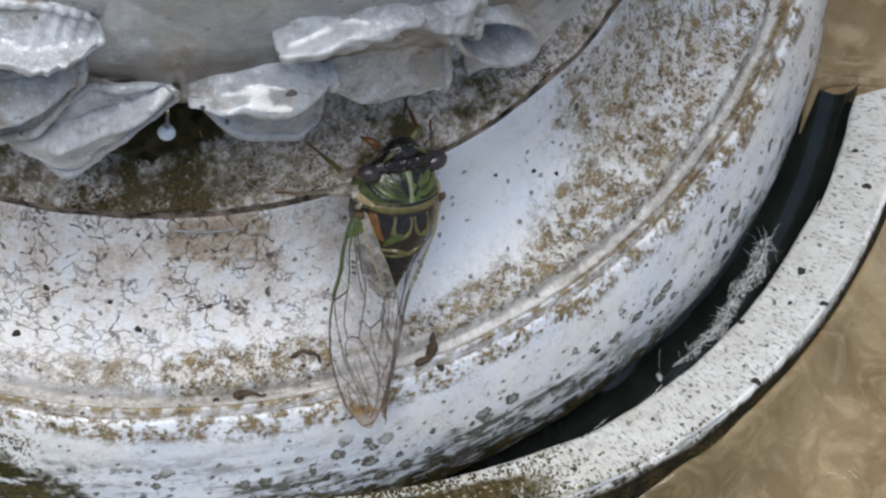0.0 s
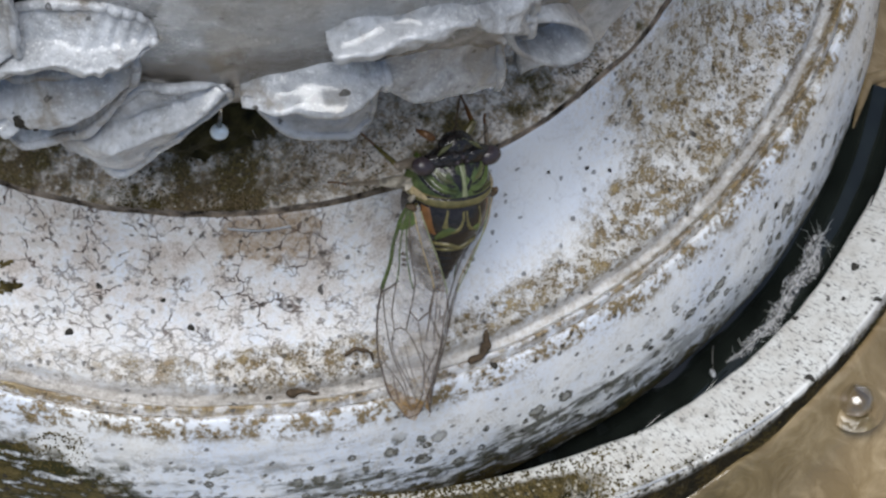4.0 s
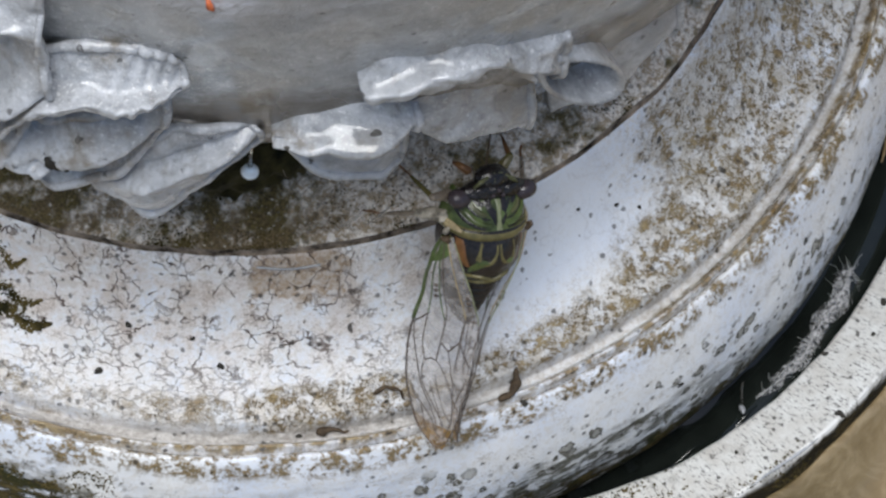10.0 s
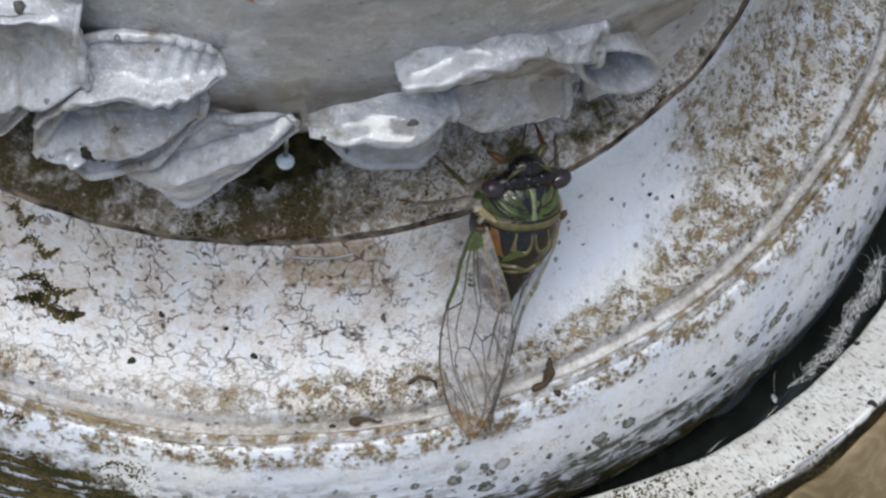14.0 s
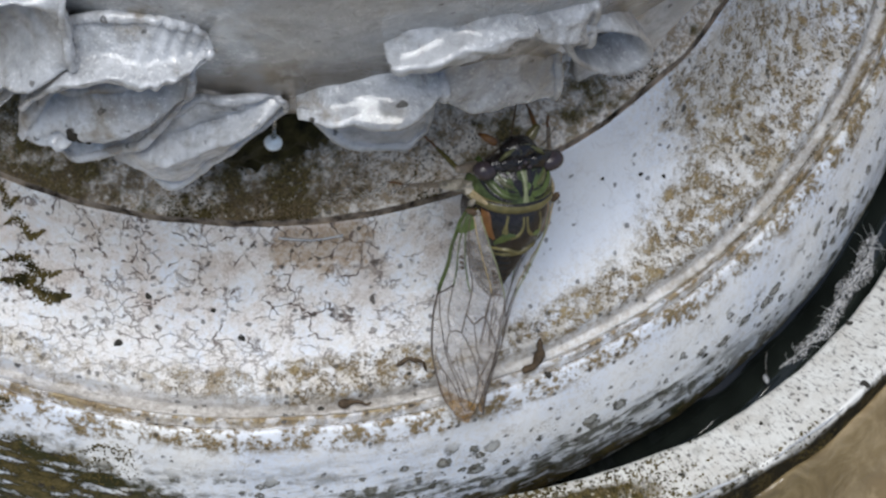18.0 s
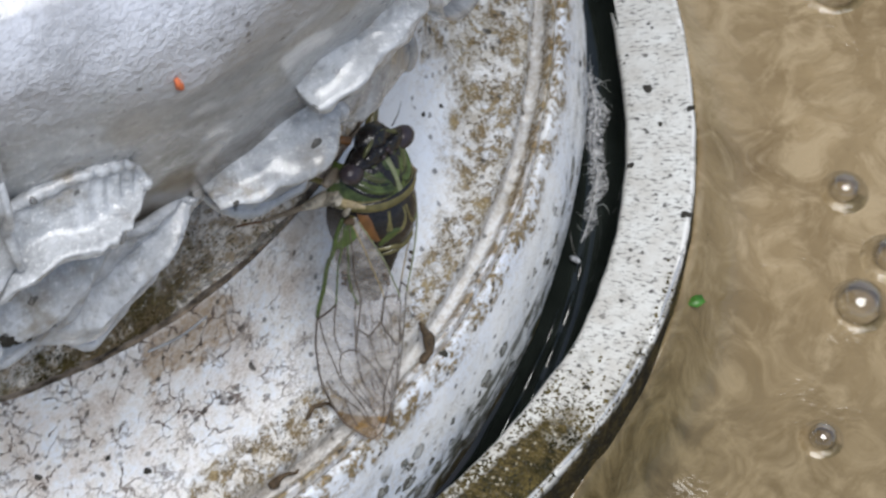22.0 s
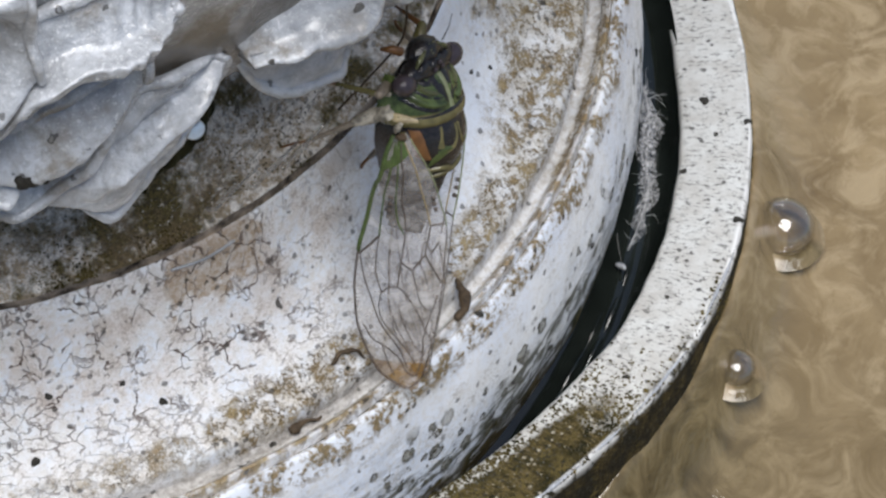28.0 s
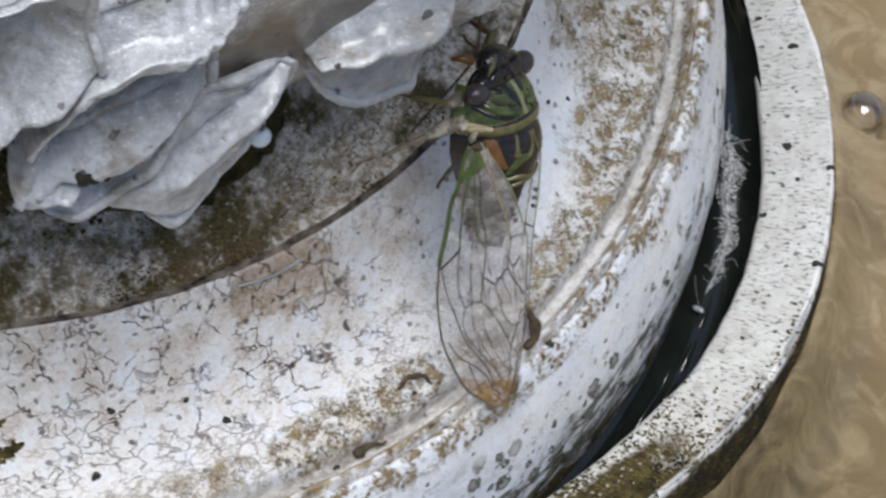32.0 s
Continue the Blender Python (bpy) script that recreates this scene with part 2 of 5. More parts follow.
def lip_paint():
    m, nt, b = material("lichened_white_paint", 0.3, 0.5)
    r, ang, z = around(nt)
    fine, mid, wide = noise_at(nt, 1400, 5, 0.7), noise_at(nt, 330, 5, 0.65), noise_at(nt, 60, 4, 0.6)
    grit = noise_at(nt, 3200, 3, 0.8)
    along = node(nt, "CombineXYZ")
    nt.links.new(both(nt, ang, 0.03), along.inputs[0])
    nt.links.new(r, along.inputs[1])
    nt.links.new(z, along.inputs[2])
    streak = noise_at(nt, 620, 5, 0.7, along.outputs[0])
    drip = noise_at(nt, 300, 4, 0.65, along.outputs[0])
    col = blend(nt, ramp(nt, wide, 0.38, 0.62), WHITE, BLUISH)
    col = blend(nt, both(nt, ramp(nt, fine, 0.48, 0.64), 0.6), col, CHALK)
    col = blend(nt, both(nt, ramp(nt, sums(nt, "ADD", both(nt, grit, 0.5), both(nt, mid, 0.5)), 0.54, 0.61), 0.5), col, (0.3, 0.26, 0.21))
    low = ramp(nt, z, 0.0185, 0.008)
    # crusted rings of lichen on the flank
    held = ramp(nt, sums(nt, "ADD", low, both(nt, noise_at(nt, 80, 3, 0.5), 0.95)), 0.72, 0.92)
    rings = both(nt, either(nt, dots(nt, 330, 0.4, 0.5, 0.72), dots(nt, 560, 0.4, 0.3, 0.55)), held)
    film = both(nt, dots(nt, 330, 0.36, 0.5), held)
    col = blend(nt, both(nt, film, 0.55), col, (0.34, 0.33, 0.27))
    col = blend(nt, both(nt, rings, 0.95), col, blend(nt, ramp(nt, fine, 0.4, 0.6), (0.035, 0.034, 0.024), (0.12, 0.105, 0.07)))
    # ochre growth beside the bead
    inner = belt(nt, r, 0.0908, 0.0007, 0.0016)
    brown = both(nt, ramp(nt, sums(nt, "ADD", both(nt, mid, 0.5), both(nt, fine, 0.5)), 0.47, 0.55), ramp(nt, sums(nt, "ADD", both(nt, inner, ramp(nt, ang, -0.9, -1.1, 0.72, 0.9)), both(nt, noise_at(nt, 130, 4, 0.6), 0.85)), 0.8, 1.02))
    tone = blend(nt, ramp(nt, grit, 0.4, 0.6), (0.27, 0.17, 0.05), (0.1, 0.075, 0.022))
    col = blend(nt, both(nt, brown, 0.9), col, tone)
    # streaks of dark slime that run along the lower flank
    slime = both(nt, ramp(nt, sums(nt, "ADD", both(nt, ramp(nt, z, 0.0165, 0.004), 0.5), both(nt, drip, 0.9)), 0.7, 0.84), ramp(nt, streak, 0.42, 0.54))
    smear = both(nt, ramp(nt, ang, -1.1, -1.3), ramp(nt, z, 0.019, 0.012), ramp(nt, sums(nt, "ADD", both(nt, drip, 0.5), both(nt, streak, 0.5)), 0.47, 0.56), 0.75)
    slime = either(nt, both(nt, slime, ramp(nt, ang, -0.6, -0.85, 0.35, 1.0)), smear)
    col = blend(nt, both(nt, slime, 0.9), col, blend(nt, ramp(nt, grit, 0.38, 0.62), (0.018, 0.02, 0.013), (0.1, 0.092, 0.056)))
    # wet moss at the foot and round the back of the curve
    reach = ramp(nt, ang, -1.42, -1.64, 0.0035, 0.0165)
    uneven = both(nt, sums(nt, "SUBTRACT", sums(nt, "ADD", both(nt, mid, 0.5), both(nt, wide, 0.5)), 0.5), 0.024)
    foot = ramp(nt, sums(nt, "ADD", sums(nt, "SUBTRACT", reach, z), uneven), -0.0008, 0.0018)
    moss = both(nt, foot, ramp(nt, streak, 0.36, 0.46))
    green = blend(nt, ramp(nt, streak, 0.44, 0.62), (0.026, 0.023, 0.009), (0.15, 0.115, 0.042))
    green = blend(nt, ramp(nt, noise_at(nt, 240, 4, 0.6), 0.5, 0.6), green, (0.035, 0.035, 0.012))
    col = blend(nt, moss, col, green)
    spots = either(nt, both(nt, dots(nt, 950, 0.36, 0.14), 0.8), both(nt, dots(nt, 620, 0.34, 0.3), low, 0.85))
    col = blend(nt, spots, col, SOOT)
    nt.links.new(col, b.inputs["Base Color"])
    nt.links.new(ramp(nt, either(nt, brown, spots, moss, slime), 0, 1, 0.2, 0.85), b.inputs["Roughness"])
    nt.links.new(ramp(nt, either(nt, brown, moss, slime), 0, 1, 0.5, 0.15), b.inputs["Specular IOR Level"])
    h = sums(nt, "ADD", both(nt, fine, 0.3), both(nt, mid, 0.4))
    h = sums(nt, "ADD", h, both(nt, either(nt, brown, moss, rings, slime), grit, 1.0))
    bumped(nt, b, h, 0.55, 0.0004)
    return m


def neck_paint():
    m, nt, b = material("dirty_neck_paint", 0.6, 0.4)
    r, ang, z = around(nt)
    fine, mid, wide = noise_at(nt, 1300, 5, 0.75), noise_at(nt, 300, 5, 0.65), noise_at(nt, 70, 4, 0.6)
    grit = noise_at(nt, 3000, 3, 0.8)
    flake = noise_at(nt, 950, 5, 0.8)
    col = blend(nt, ramp(nt, flake, 0.46, 0.56), (0.84, 0.79, 0.72), (0.42, 0.33, 0.225))
    col = blend(nt, both(nt, ramp(nt, fine, 0.52, 0.62), 0.55), col, (0.16, 0.125, 0.09))
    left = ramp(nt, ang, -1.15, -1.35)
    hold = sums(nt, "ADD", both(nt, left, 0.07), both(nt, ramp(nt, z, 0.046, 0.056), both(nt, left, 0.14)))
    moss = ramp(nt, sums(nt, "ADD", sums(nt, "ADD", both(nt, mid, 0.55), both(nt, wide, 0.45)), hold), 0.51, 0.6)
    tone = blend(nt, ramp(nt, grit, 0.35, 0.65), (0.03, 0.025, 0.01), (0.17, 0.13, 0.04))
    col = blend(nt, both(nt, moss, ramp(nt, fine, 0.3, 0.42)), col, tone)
    low = both(nt, ramp(nt, z, 0.046, 0.042), ramp(nt, ang, -1.1, -1.3), ramp(nt, noise_at(nt, 190, 4, 0.65), 0.44, 0.56))
    col = blend(nt, both(nt, low, ramp(nt, fine, 0.36, 0.5), 0.85), col, blend(nt, ramp(nt, grit, 0.35, 0.65), (0.07, 0.05, 0.025), (0.2, 0.14, 0.07)))
    spots = either(nt, dots(nt, 420, 0.22, 0.12), both(nt, dots(nt, 1100, 0.36, 0.25), 0.7))
    col = blend(nt, both(nt, spots, 0.8), col, (0.06, 0.048, 0.035))
    nt.links.new(col, b.inputs["Base Color"])
    bumped(nt, b, sums(nt, "ADD", both(nt, fine, 0.8), both(nt, moss, grit, 0.8)), 0.8, 0.0005)
    return m


def leaf_paint(name, tone, dull, dirty=False):
    m, nt, b = material(name, 0.35, 0.5)
    b.inputs["Coat Roughness"].default_value = 0.13
    fine, mid, wide = noise_at(nt, 1100, 5, 0.7), noise_at(nt, 240, 5, 0.65), noise_at(nt, 45, 4, 0.55)
    col = blend(nt, ramp(nt, mid, 0.35, 0.68), tone, dull)
    col = blend(nt, both(nt, ramp(nt, wide, 0.5, 0.66), 0.6), col, (0.68, 0.71, 0.76))
    col = blend(nt, both(nt, ramp(nt, fine, 0.5, 0.64), 0.55), col, tuple(c * 0.62 for c in dull))
    col = blend(nt, both(nt, ramp(nt, noise_at(nt, 2200, 3, 0.7), 0.56, 0.64), 0.75), col, (0.74, 0.75, 0.77))
    nt.links.new(ramp(nt, noise_at(nt, 120, 4, 0.6), 0.36, 0.56, 0.3, 1.0), b.inputs["Coat Weight"])
    stain = ramp(nt, noise_at(nt, 90, 5, 0.6), 0.5, 0.62)
    col = blend(nt, both(nt, stain, 0.55), col, tuple(c * 0.72 for c in dull))
    pocket = both(nt, ramp(nt, noise_at(nt, 75, 4, 0.6), 0.57, 0.66), ramp(nt, mid, 0.43, 0.58))
    col = blend(nt, both(nt, pocket, 0.65), col, (0.19, 0.15, 0.095))
    crust = both(nt, ramp(nt, sums(nt, "ADD", both(nt, fine, 0.6), both(nt, mid, 0.4)), 0.55, 0.62), ramp(nt, noise_at(nt, 130, 3, 0.6), 0.46, 0.58))
    col = blend(nt, both(nt, crust, 0.45), col, (0.2, 0.195, 0.19))
    if dirty:
        r, ang, z = around(nt)
        rim_dirt = ramp(nt, sums(nt, "ADD", ramp(nt, z, 0.101, 0.087, 0.0, 0.62), sums(nt, "ADD", both(nt, mid, 0.35), both(nt, noise_at(nt, 60, 3, 0.6), 0.35))), 0.62, 0.82)
        # Sky glare on the upturned edge and top is painted in as paler colour.
        up = ramp(nt, sums(nt, "ADD", z, both(nt, sums(nt, "SUBTRACT", sums(nt, "ADD", both(nt, mid, 0.5), both(nt, wide, 0.5)), 0.5), 0.05)), 0.112, 0.124)
        pale = blend(nt, ramp(nt, noise_at(nt, 70, 5, 0.65), 0.42, 0.6), (0.56, 0.58, 0.64), (0.33, 0.34, 0.37))
        col = blend(nt, up, col, blend(nt, both(nt, ramp(nt, fine, 0.5, 0.64), 0.5), pale, (0.3, 0.3, 0.32)))
        col = blend(nt, both(nt, rim_dirt, 0.9), col, (0.085, 0.062, 0.035))
    spots = either(nt, dots(nt, 260, 0.16, 0.12, 0.6), both(nt, dots(nt, 700, 0.26, 0.1), 0.8))
    col = blend(nt, both(nt, spots, 0.9), col, SOOT)
    nt.links.new(col, b.inputs["Base Color"])
    nt.links.new(ramp(nt, wide, 0.4, 0.62, 0.22, 0.5), b.inputs["Roughness"])
    lumps, grain = noise_at(nt, 620, 4, 0.6), noise_at(nt, 1900, 3, 0.7)
    rise = sums(nt, "ADD", both(nt, fine, 0.5), both(nt, grain, 0.22))
    bumped(nt, b, sums(nt, "ADD", sums(nt, "ADD", rise, both(nt, lumps, 0.5)), both(nt, mid, 0.7)), 0.9 if dirty else 0.75, 0.0008)
    return m


def rim_paint():
    m, nt, b = material("speckled_rim_paint", 0.5, 0.45)
    r, ang, z = around(nt)
    u = sums(nt, "SUBTRACT", -0.803, ang)
    root = sums(nt, "SQRT", sums(nt, "ADD", both(nt, u, u), 0.01097), 0.0)
    r = sums(nt, "ADD", r, both(nt, sums(nt, "ADD", u, root), 0.00716))
    across = node(nt, "CombineXYZ")
    nt.links.new(both(nt, r, 0.45), across.inputs[0])
    nt.links.new(both(nt, ang, 0.11), across.inputs[1])
    a = across.outputs[0]
    fine, mid = noise_at(nt, 1500, 4, 0.75, a), noise_at(nt, 300, 5, 0.65)
    grit = noise_at(nt, 3000, 3, 0.8)
    col = blend(nt, ramp(nt, mid, 0.35, 0.65), (0.64, 0.64, 0.61), (0.5, 0.48, 0.44))
    flecks = both(nt, ramp(nt, noise_at(nt, 2100, 3, 0.75, a), 0.54, 0.6), ramp(nt, noise_at(nt, 260, 3, 0.6), 0.34, 0.5))
    specks = either(nt, both(nt, flecks, 0.85), dots(nt, 340, 0.3, 0.06), dots(nt, 1000, 0.33, 0.12))
    col = blend(nt, both(nt, specks, 0.9), col, (0.05, 0.045, 0.04))
    # moss towards the lower end and the outer edge
    end = both(nt, ramp(nt, r, 0.1018, 0.1046, 0.25, 1.0), ramp(nt, ang, -0.82, -1.04), ramp(nt, ang, -1.27, -1.15))
    edge = both(nt, ramp(nt, r, 0.1055, 0.1105), ramp(nt, ang, -0.55, -0.85, 0.12, 0.75))
    wall = ramp(nt, r, 0.1100, 0.1103)
    moss = ramp(nt, sums(nt, "ADD", either(nt, both(nt, end, 0.95), edge, wall), both(nt, mid, 0.6)), 0.78, 0.98)
    stripe = noise_at(nt, 1700, 4, 0.8, a)
    tone = blend(nt, ramp(nt, stripe, 0.4, 0.6), (0.02, 0.018, 0.008), (0.135, 0.1, 0.038))
    tone = blend(nt, both(nt, ramp(nt, noise_at(nt, 170, 4, 0.65), 0.47, 0.56), 0.8), tone, (0.016, 0.018, 0.01))
    tone = blend(nt, both(nt, dots(nt, 1500, 0.4, 0.25), 0.7), tone, (0.5, 0.46, 0.36))
    tone = blend(nt, both(nt, wall, 0.9), tone, blend(nt, ramp(nt, grit, 0.4, 0.6), (0.01, 0.01, 0.008), blend(nt, ramp(nt, mid, 0.45, 0.6), (0.035, 0.03, 0.018), (0.12, 0.085, 0.03))))
    col = blend(nt, both(nt, moss, ramp(nt, grit, 0.25, 0.45, 0.7, 1.0)), col, tone)
    col = blend(nt, wall, col, tone)
    chip = both(nt, belt(nt, r, 0.10985, 0.0002, 0.0003), ramp(nt, noise_at(nt, 380, 3, 0.6), 0.42, 0.5))
    col = blend(nt, chip, col, (0.75, 0.74, 0.71))
    nt.links.new(col, b.inputs["Base Color"])
    nt.links.new(ramp(nt, moss, 0, 1, 0.45, 0.9), b.inputs["Roughness"])
    nt.links.new(ramp(nt, moss, 0, 1, 0.45, 0.12), b.inputs["Specular IOR Level"])
    bumped(nt, b, sums(nt, "ADD", both(nt, fine, 0.4), sums(nt, "ADD", both(nt, moss, grit, 1.2), both(nt, mid, 0.5))), 0.7, 0.0004)
    return m


def plain(name, color, rough=0.6, vary=0.25, scale=900.0, spec=0.5, bump=0.3, other=None):
    m, nt, b = material(name, rough, spec)
    n = noise_at(nt, scale, 5, 0.65)
    dark = other or tuple(c * (1 - vary) for c in color)
    lite = tuple(min(1.0, c * (1 + vary)) for c in color)
    nt.links.new(blend(nt, ramp(nt, n, 0.35, 0.65), dark, lite), b.inputs["Base Color"])
    bumped(nt, b, n, bump)
    return m


def water_look():
    m, nt, b = material("muddy_water", 0.06, 0.6)
    wide, mid, fine = noise_at(nt, 45, 5, 0.6, None, 0.8), noise_at(nt, 150, 5, 0.65, None, 1.2), noise_at(nt, 600, 4, 0.65)
    col = blend(nt, ramp(nt, wide, 0.32, 0.66), (0.15, 0.104, 0.048), (0.28, 0.208, 0.112))
    col = blend(nt, both(nt, ramp(nt, mid, 0.47, 0.64), 0.7), col, (0.37, 0.288, 0.172))
    col = blend(nt, both(nt, ramp(nt, fine, 0.6, 0.72), 0.3), col, (0.14, 0.09, 0.035))
    # shade by the low end of the rim, painted into the water as darker olive
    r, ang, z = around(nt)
    painted_shade = both(nt, ramp(nt, ang, -0.58, -0.85), ramp(nt, ang, -2.2, -1.9), ramp(nt, r, 0.126, 0.114, 0.45, 1.0))
    col = blend(nt, both(nt, painted_shade, 0.9), col, blend(nt, ramp(nt, mid, 0.36, 0.62), (0.05, 0.036, 0.012), (0.16, 0.12, 0.055)))
    nt.links.new(col, b.inputs["Base Color"])
    bumped(nt, b, sums(nt, "ADD", both(nt, mid, 1.0), both(nt, wide, 2.0)), 0.22, 0.003)
    return m


def clear(name, tint, rough, alpha, vary=None):
    m, nt, b = material(name, rough, 0.6)
    n = noise_at(nt, 500, 4, 0.6)
    nt.links.new(blend(nt, ramp(nt, n, 0.35, 0.65), tint, vary or tint), b.inputs["Base Color"])
    nt.links.new(ramp(nt, n, 0.3, 0.7, alpha * 0.55, min(1.0, alpha * 1.5)), b.inputs["Alpha"])
    bumped(nt, b, n, 0.5, 0.0005)
    return m


def glass(name, tint=(0.97, 0.95, 0.9)):
    m, nt, b = material(name, 0.03, 0.6)
    b.inputs["Base Color"].default_value = (*tint, 1)
    b.inputs["Transmission Weight"].default_value = 1.0
    b.inputs["IOR"].default_value = 1.33
    return m


def film_look():
    """A thin clear skin: see-through, with gloss that grows towards its rim."""
    m = bpy.data.materials.new("bubble_film")
    m.use_nodes = True
    nt = m.node_tree
    see = nt.nodes.new("ShaderNodeBsdfTransparent")
    see.inputs[0].default_value = (0.93, 0.92, 0.9, 1)
    shine = node(nt, "BsdfGlossy", Roughness=0.04)
    weight = node(nt, "LayerWeight", Blend=0.35)
    mix = nt.nodes.new("ShaderNodeMixShader")
    nt.links.new(ramp(nt, weight.outputs["Facing"], 0.0, 1.0, 0.09, 0.7), mix.inputs[0])
    nt.links.new(see.outputs[0], mix.inputs[1])
    nt.links.new(shine.outputs[0], mix.inputs[2])
    nt.links.new(mix.outputs[0], nt.nodes["Material Output"].inputs["Surface"])
    return m


def wisp_look():
    """Matted white fibres with gaps between them."""
    m, nt, b = material("matted_down", 0.7, 0.2)
    b.inputs["Base Color"].default_value = (0.72, 0.72, 0.73, 1)
    n = noise_at(nt, 900, 5, 0.7, None, 2.5)
    nt.links.new(ramp(nt, n, 0.44, 0.7, 0.0, 0.65), b.inputs["Alpha"])
    return m


band_mat, lip_mat, neck_mat, rim_mat = band_paint(), lip_paint(), neck_paint(), rim_paint()
leaf_mat = leaf_paint("leaf_paint", (0.53, 0.55, 0.585), (0.29, 0.3, 0.315))
cup_mat = leaf_paint("cup_paint", (0.42, 0.435, 0.45), (0.32, 0.33, 0.335), True)
glossy_black = plain("glossy_black", (0.012, 0.015, 0.013), 0.07, 0.4, 220, 0.7, 0.1)
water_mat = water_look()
# The lip's dark reflection is put into this water's black base colour.
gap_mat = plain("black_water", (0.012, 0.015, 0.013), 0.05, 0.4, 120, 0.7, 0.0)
bumped(gap_mat.node_tree, gap_mat.node_tree.nodes["Principled BSDF"], noise_at(gap_mat.node_tree, 60, 1, 0.5), 0.12, 0.003)
ripple_mat = plain("wet_black_gloss", (0.012, 0.015, 0.013), 0.16, 0.4, 220, 1.0, 0.1)
bubble_mat, wisp_mat = film_look(), wisp_look()
shell_black = plain("black_shell", (0.016, 0.014, 0.014), 0.2, 0.4, 1500)
shell_green = plain("green_shell", (0.085, 0.115, 0.036), 0.22, 0.3, 420, other=(0.022, 0.03, 0.01))
shell_moss = plain("olive_tan_shell", (0.1, 0.1, 0.042), 0.3, 0.3, 420, other=(0.025, 0.032, 0.012))
shell_pale = plain("pale_line", (0.2, 0.22, 0.12), 0.4, 0.25, 700)
shell_olive = plain("olive_shell", (0.12, 0.105, 0.042), 0.25, 0.3, 900)
shell_rust = plain("orange_brown_shell", (0.15, 0.068, 0.022), 0.4, 0.3, 900)
shell_tan = plain("tan_shell", (0.34, 0.27, 0.15), 0.45, 0.3, 900)
eye_mat = plain("grey_brown_eye", (0.045, 0.035, 0.04), 0.2, 0.2, 1500)
pale_leg_mat = plain("chalky_leg", (0.32, 0.29, 0.235), 0.6, 0.6, 700, 0.3, 0.6)
leg_mat = plain("grey_leg", (0.2, 0.165, 0.125), 0.5, 0.35, 900)
vein_mat = plain("dark_vein", (0.085, 0.066, 0.053), 0.4, 0.3, 900)
costa_mat = plain("green_vein", (0.075, 0.11, 0.032), 0.35, 0.3, 900)
wing_mat = clear("wing_membrane", (0.34, 0.3, 0.275), 0.12, 0.36, (0.66, 0.63, 0.61))
amber_mat = clear("amber_wing_tip", (0.2, 0.1, 0.025), 0.3, 0.55, (0.32, 0.19, 0.06))
spot_mat = plain("lichen_and_hollow_shade", (0.035, 0.032, 0.026), 0.8, 0.4, 1800, 0.3, 0.9)
fluff_mat = clear("white_down", (0.8, 0.8, 0.8), 0.6, 0.36)
pit_mat = plain("pit_shade", (0.13, 0.125, 0.12), 0.7, 0.4, 1200, 0.3, 0.6, (0.04, 0.036, 0.03))
web_mat = clear("spider_silk", (0.55, 0.53, 0.5), 0.5, 0.35)
green_mat = plain("green_leaf_bit", (0.05, 0.15, 0.02), 0.4, 0.3, 500)
rust_mat = plain("orange_paint_fleck", (0.5, 0.13, 0.05), 0.5, 0.3, 900)
tuft_mat = plain("olive_moss", (0.078, 0.06, 0.022), 0.9, 0.6, 420, 0.1, 0.9, (0.016, 0.015, 0.006))
# Moss colour taken down to near black for the shade in the hollow.
moss_shade_mat = plain("moss_and_hollow_shade", (0.03, 0.027, 0.01), 0.7, 0.5, 420, 0.12, 0.9, (0.005, 0.006, 0.003))
crevice_mat = plain("crevice_dirt", (0.34, 0.28, 0.22), 0.8, 0.4, 330, 0.2, 0.8, (0.02, 0.016, 0.012))
bark_mat = plain("brown_bark", (0.07, 0.048, 0.028), 0.7, 0.5, 900, 0.3, 0.8)
# The sky's sheen on the overflow is put into this pale blue colour.
sheen_mat = plain("painted_sheen", (0.45, 0.5, 0.56), 0.08, 0.15, 120, 0.7)

# ---- building blocks ----
MM = 0.001


def part(name, bm, mat, parent=None, label="", flat=False):
    me = bpy.data.meshes.new(name)
    bm.normal_update()
    bm.to_mesh(me)
    bm.free()
    for f in me.polygons:
        f.use_smooth = not flat
    me.materials.append(mat)
    ob = new(name, me)
    if parent:
        ob.parent = parent
    return tagged(ob, label) if label else ob


def polar(r, deg, z):
    return Vector((r * MM * math.cos(radians(deg)), r * MM * math.sin(radians(deg)), z * MM))


def sheet(rows_of_points, closed=False):
    """A surface through rows of points."""
    verts = [p for row in rows_of_points for p in row]
    n, faces = len(rows_of_points[0]), []
    for i in range(len(rows_of_points) - 1):
        for j in range(n if closed else n - 1):
            k = (j + 1) % n
            faces.append((i * n + j, i * n + k, (i + 1) * n + k, (i + 1) * n + j))
    me = bpy.data.meshes.new("sheet")
    me.from_pydata(verts, [], faces)
    bm = bmesh.new()
    bm.from_mesh(me)
    bpy.data.meshes.remove(me)
    return bm


def smooth_line(points, steps):
    """Points along a smooth line through the given ones."""
    out, n = [], len(points)
    for i in range(n - 1):
        p0, p1, p2, p3 = (Vector(points[max(0, min(n - 1, k))]) for k in (i - 1, i, i + 1, i + 2))
        for s in range(steps):
            t = s / steps
            out.append(0.5 * (2 * p1 + (p2 - p0) * t + (2 * p0 - 5 * p1 + 4 * p2 - p3) * t * t + (3 * p1 - p0 - 3 * p2 + p3) * t ** 3))
    return out + [Vector(points[-1])]


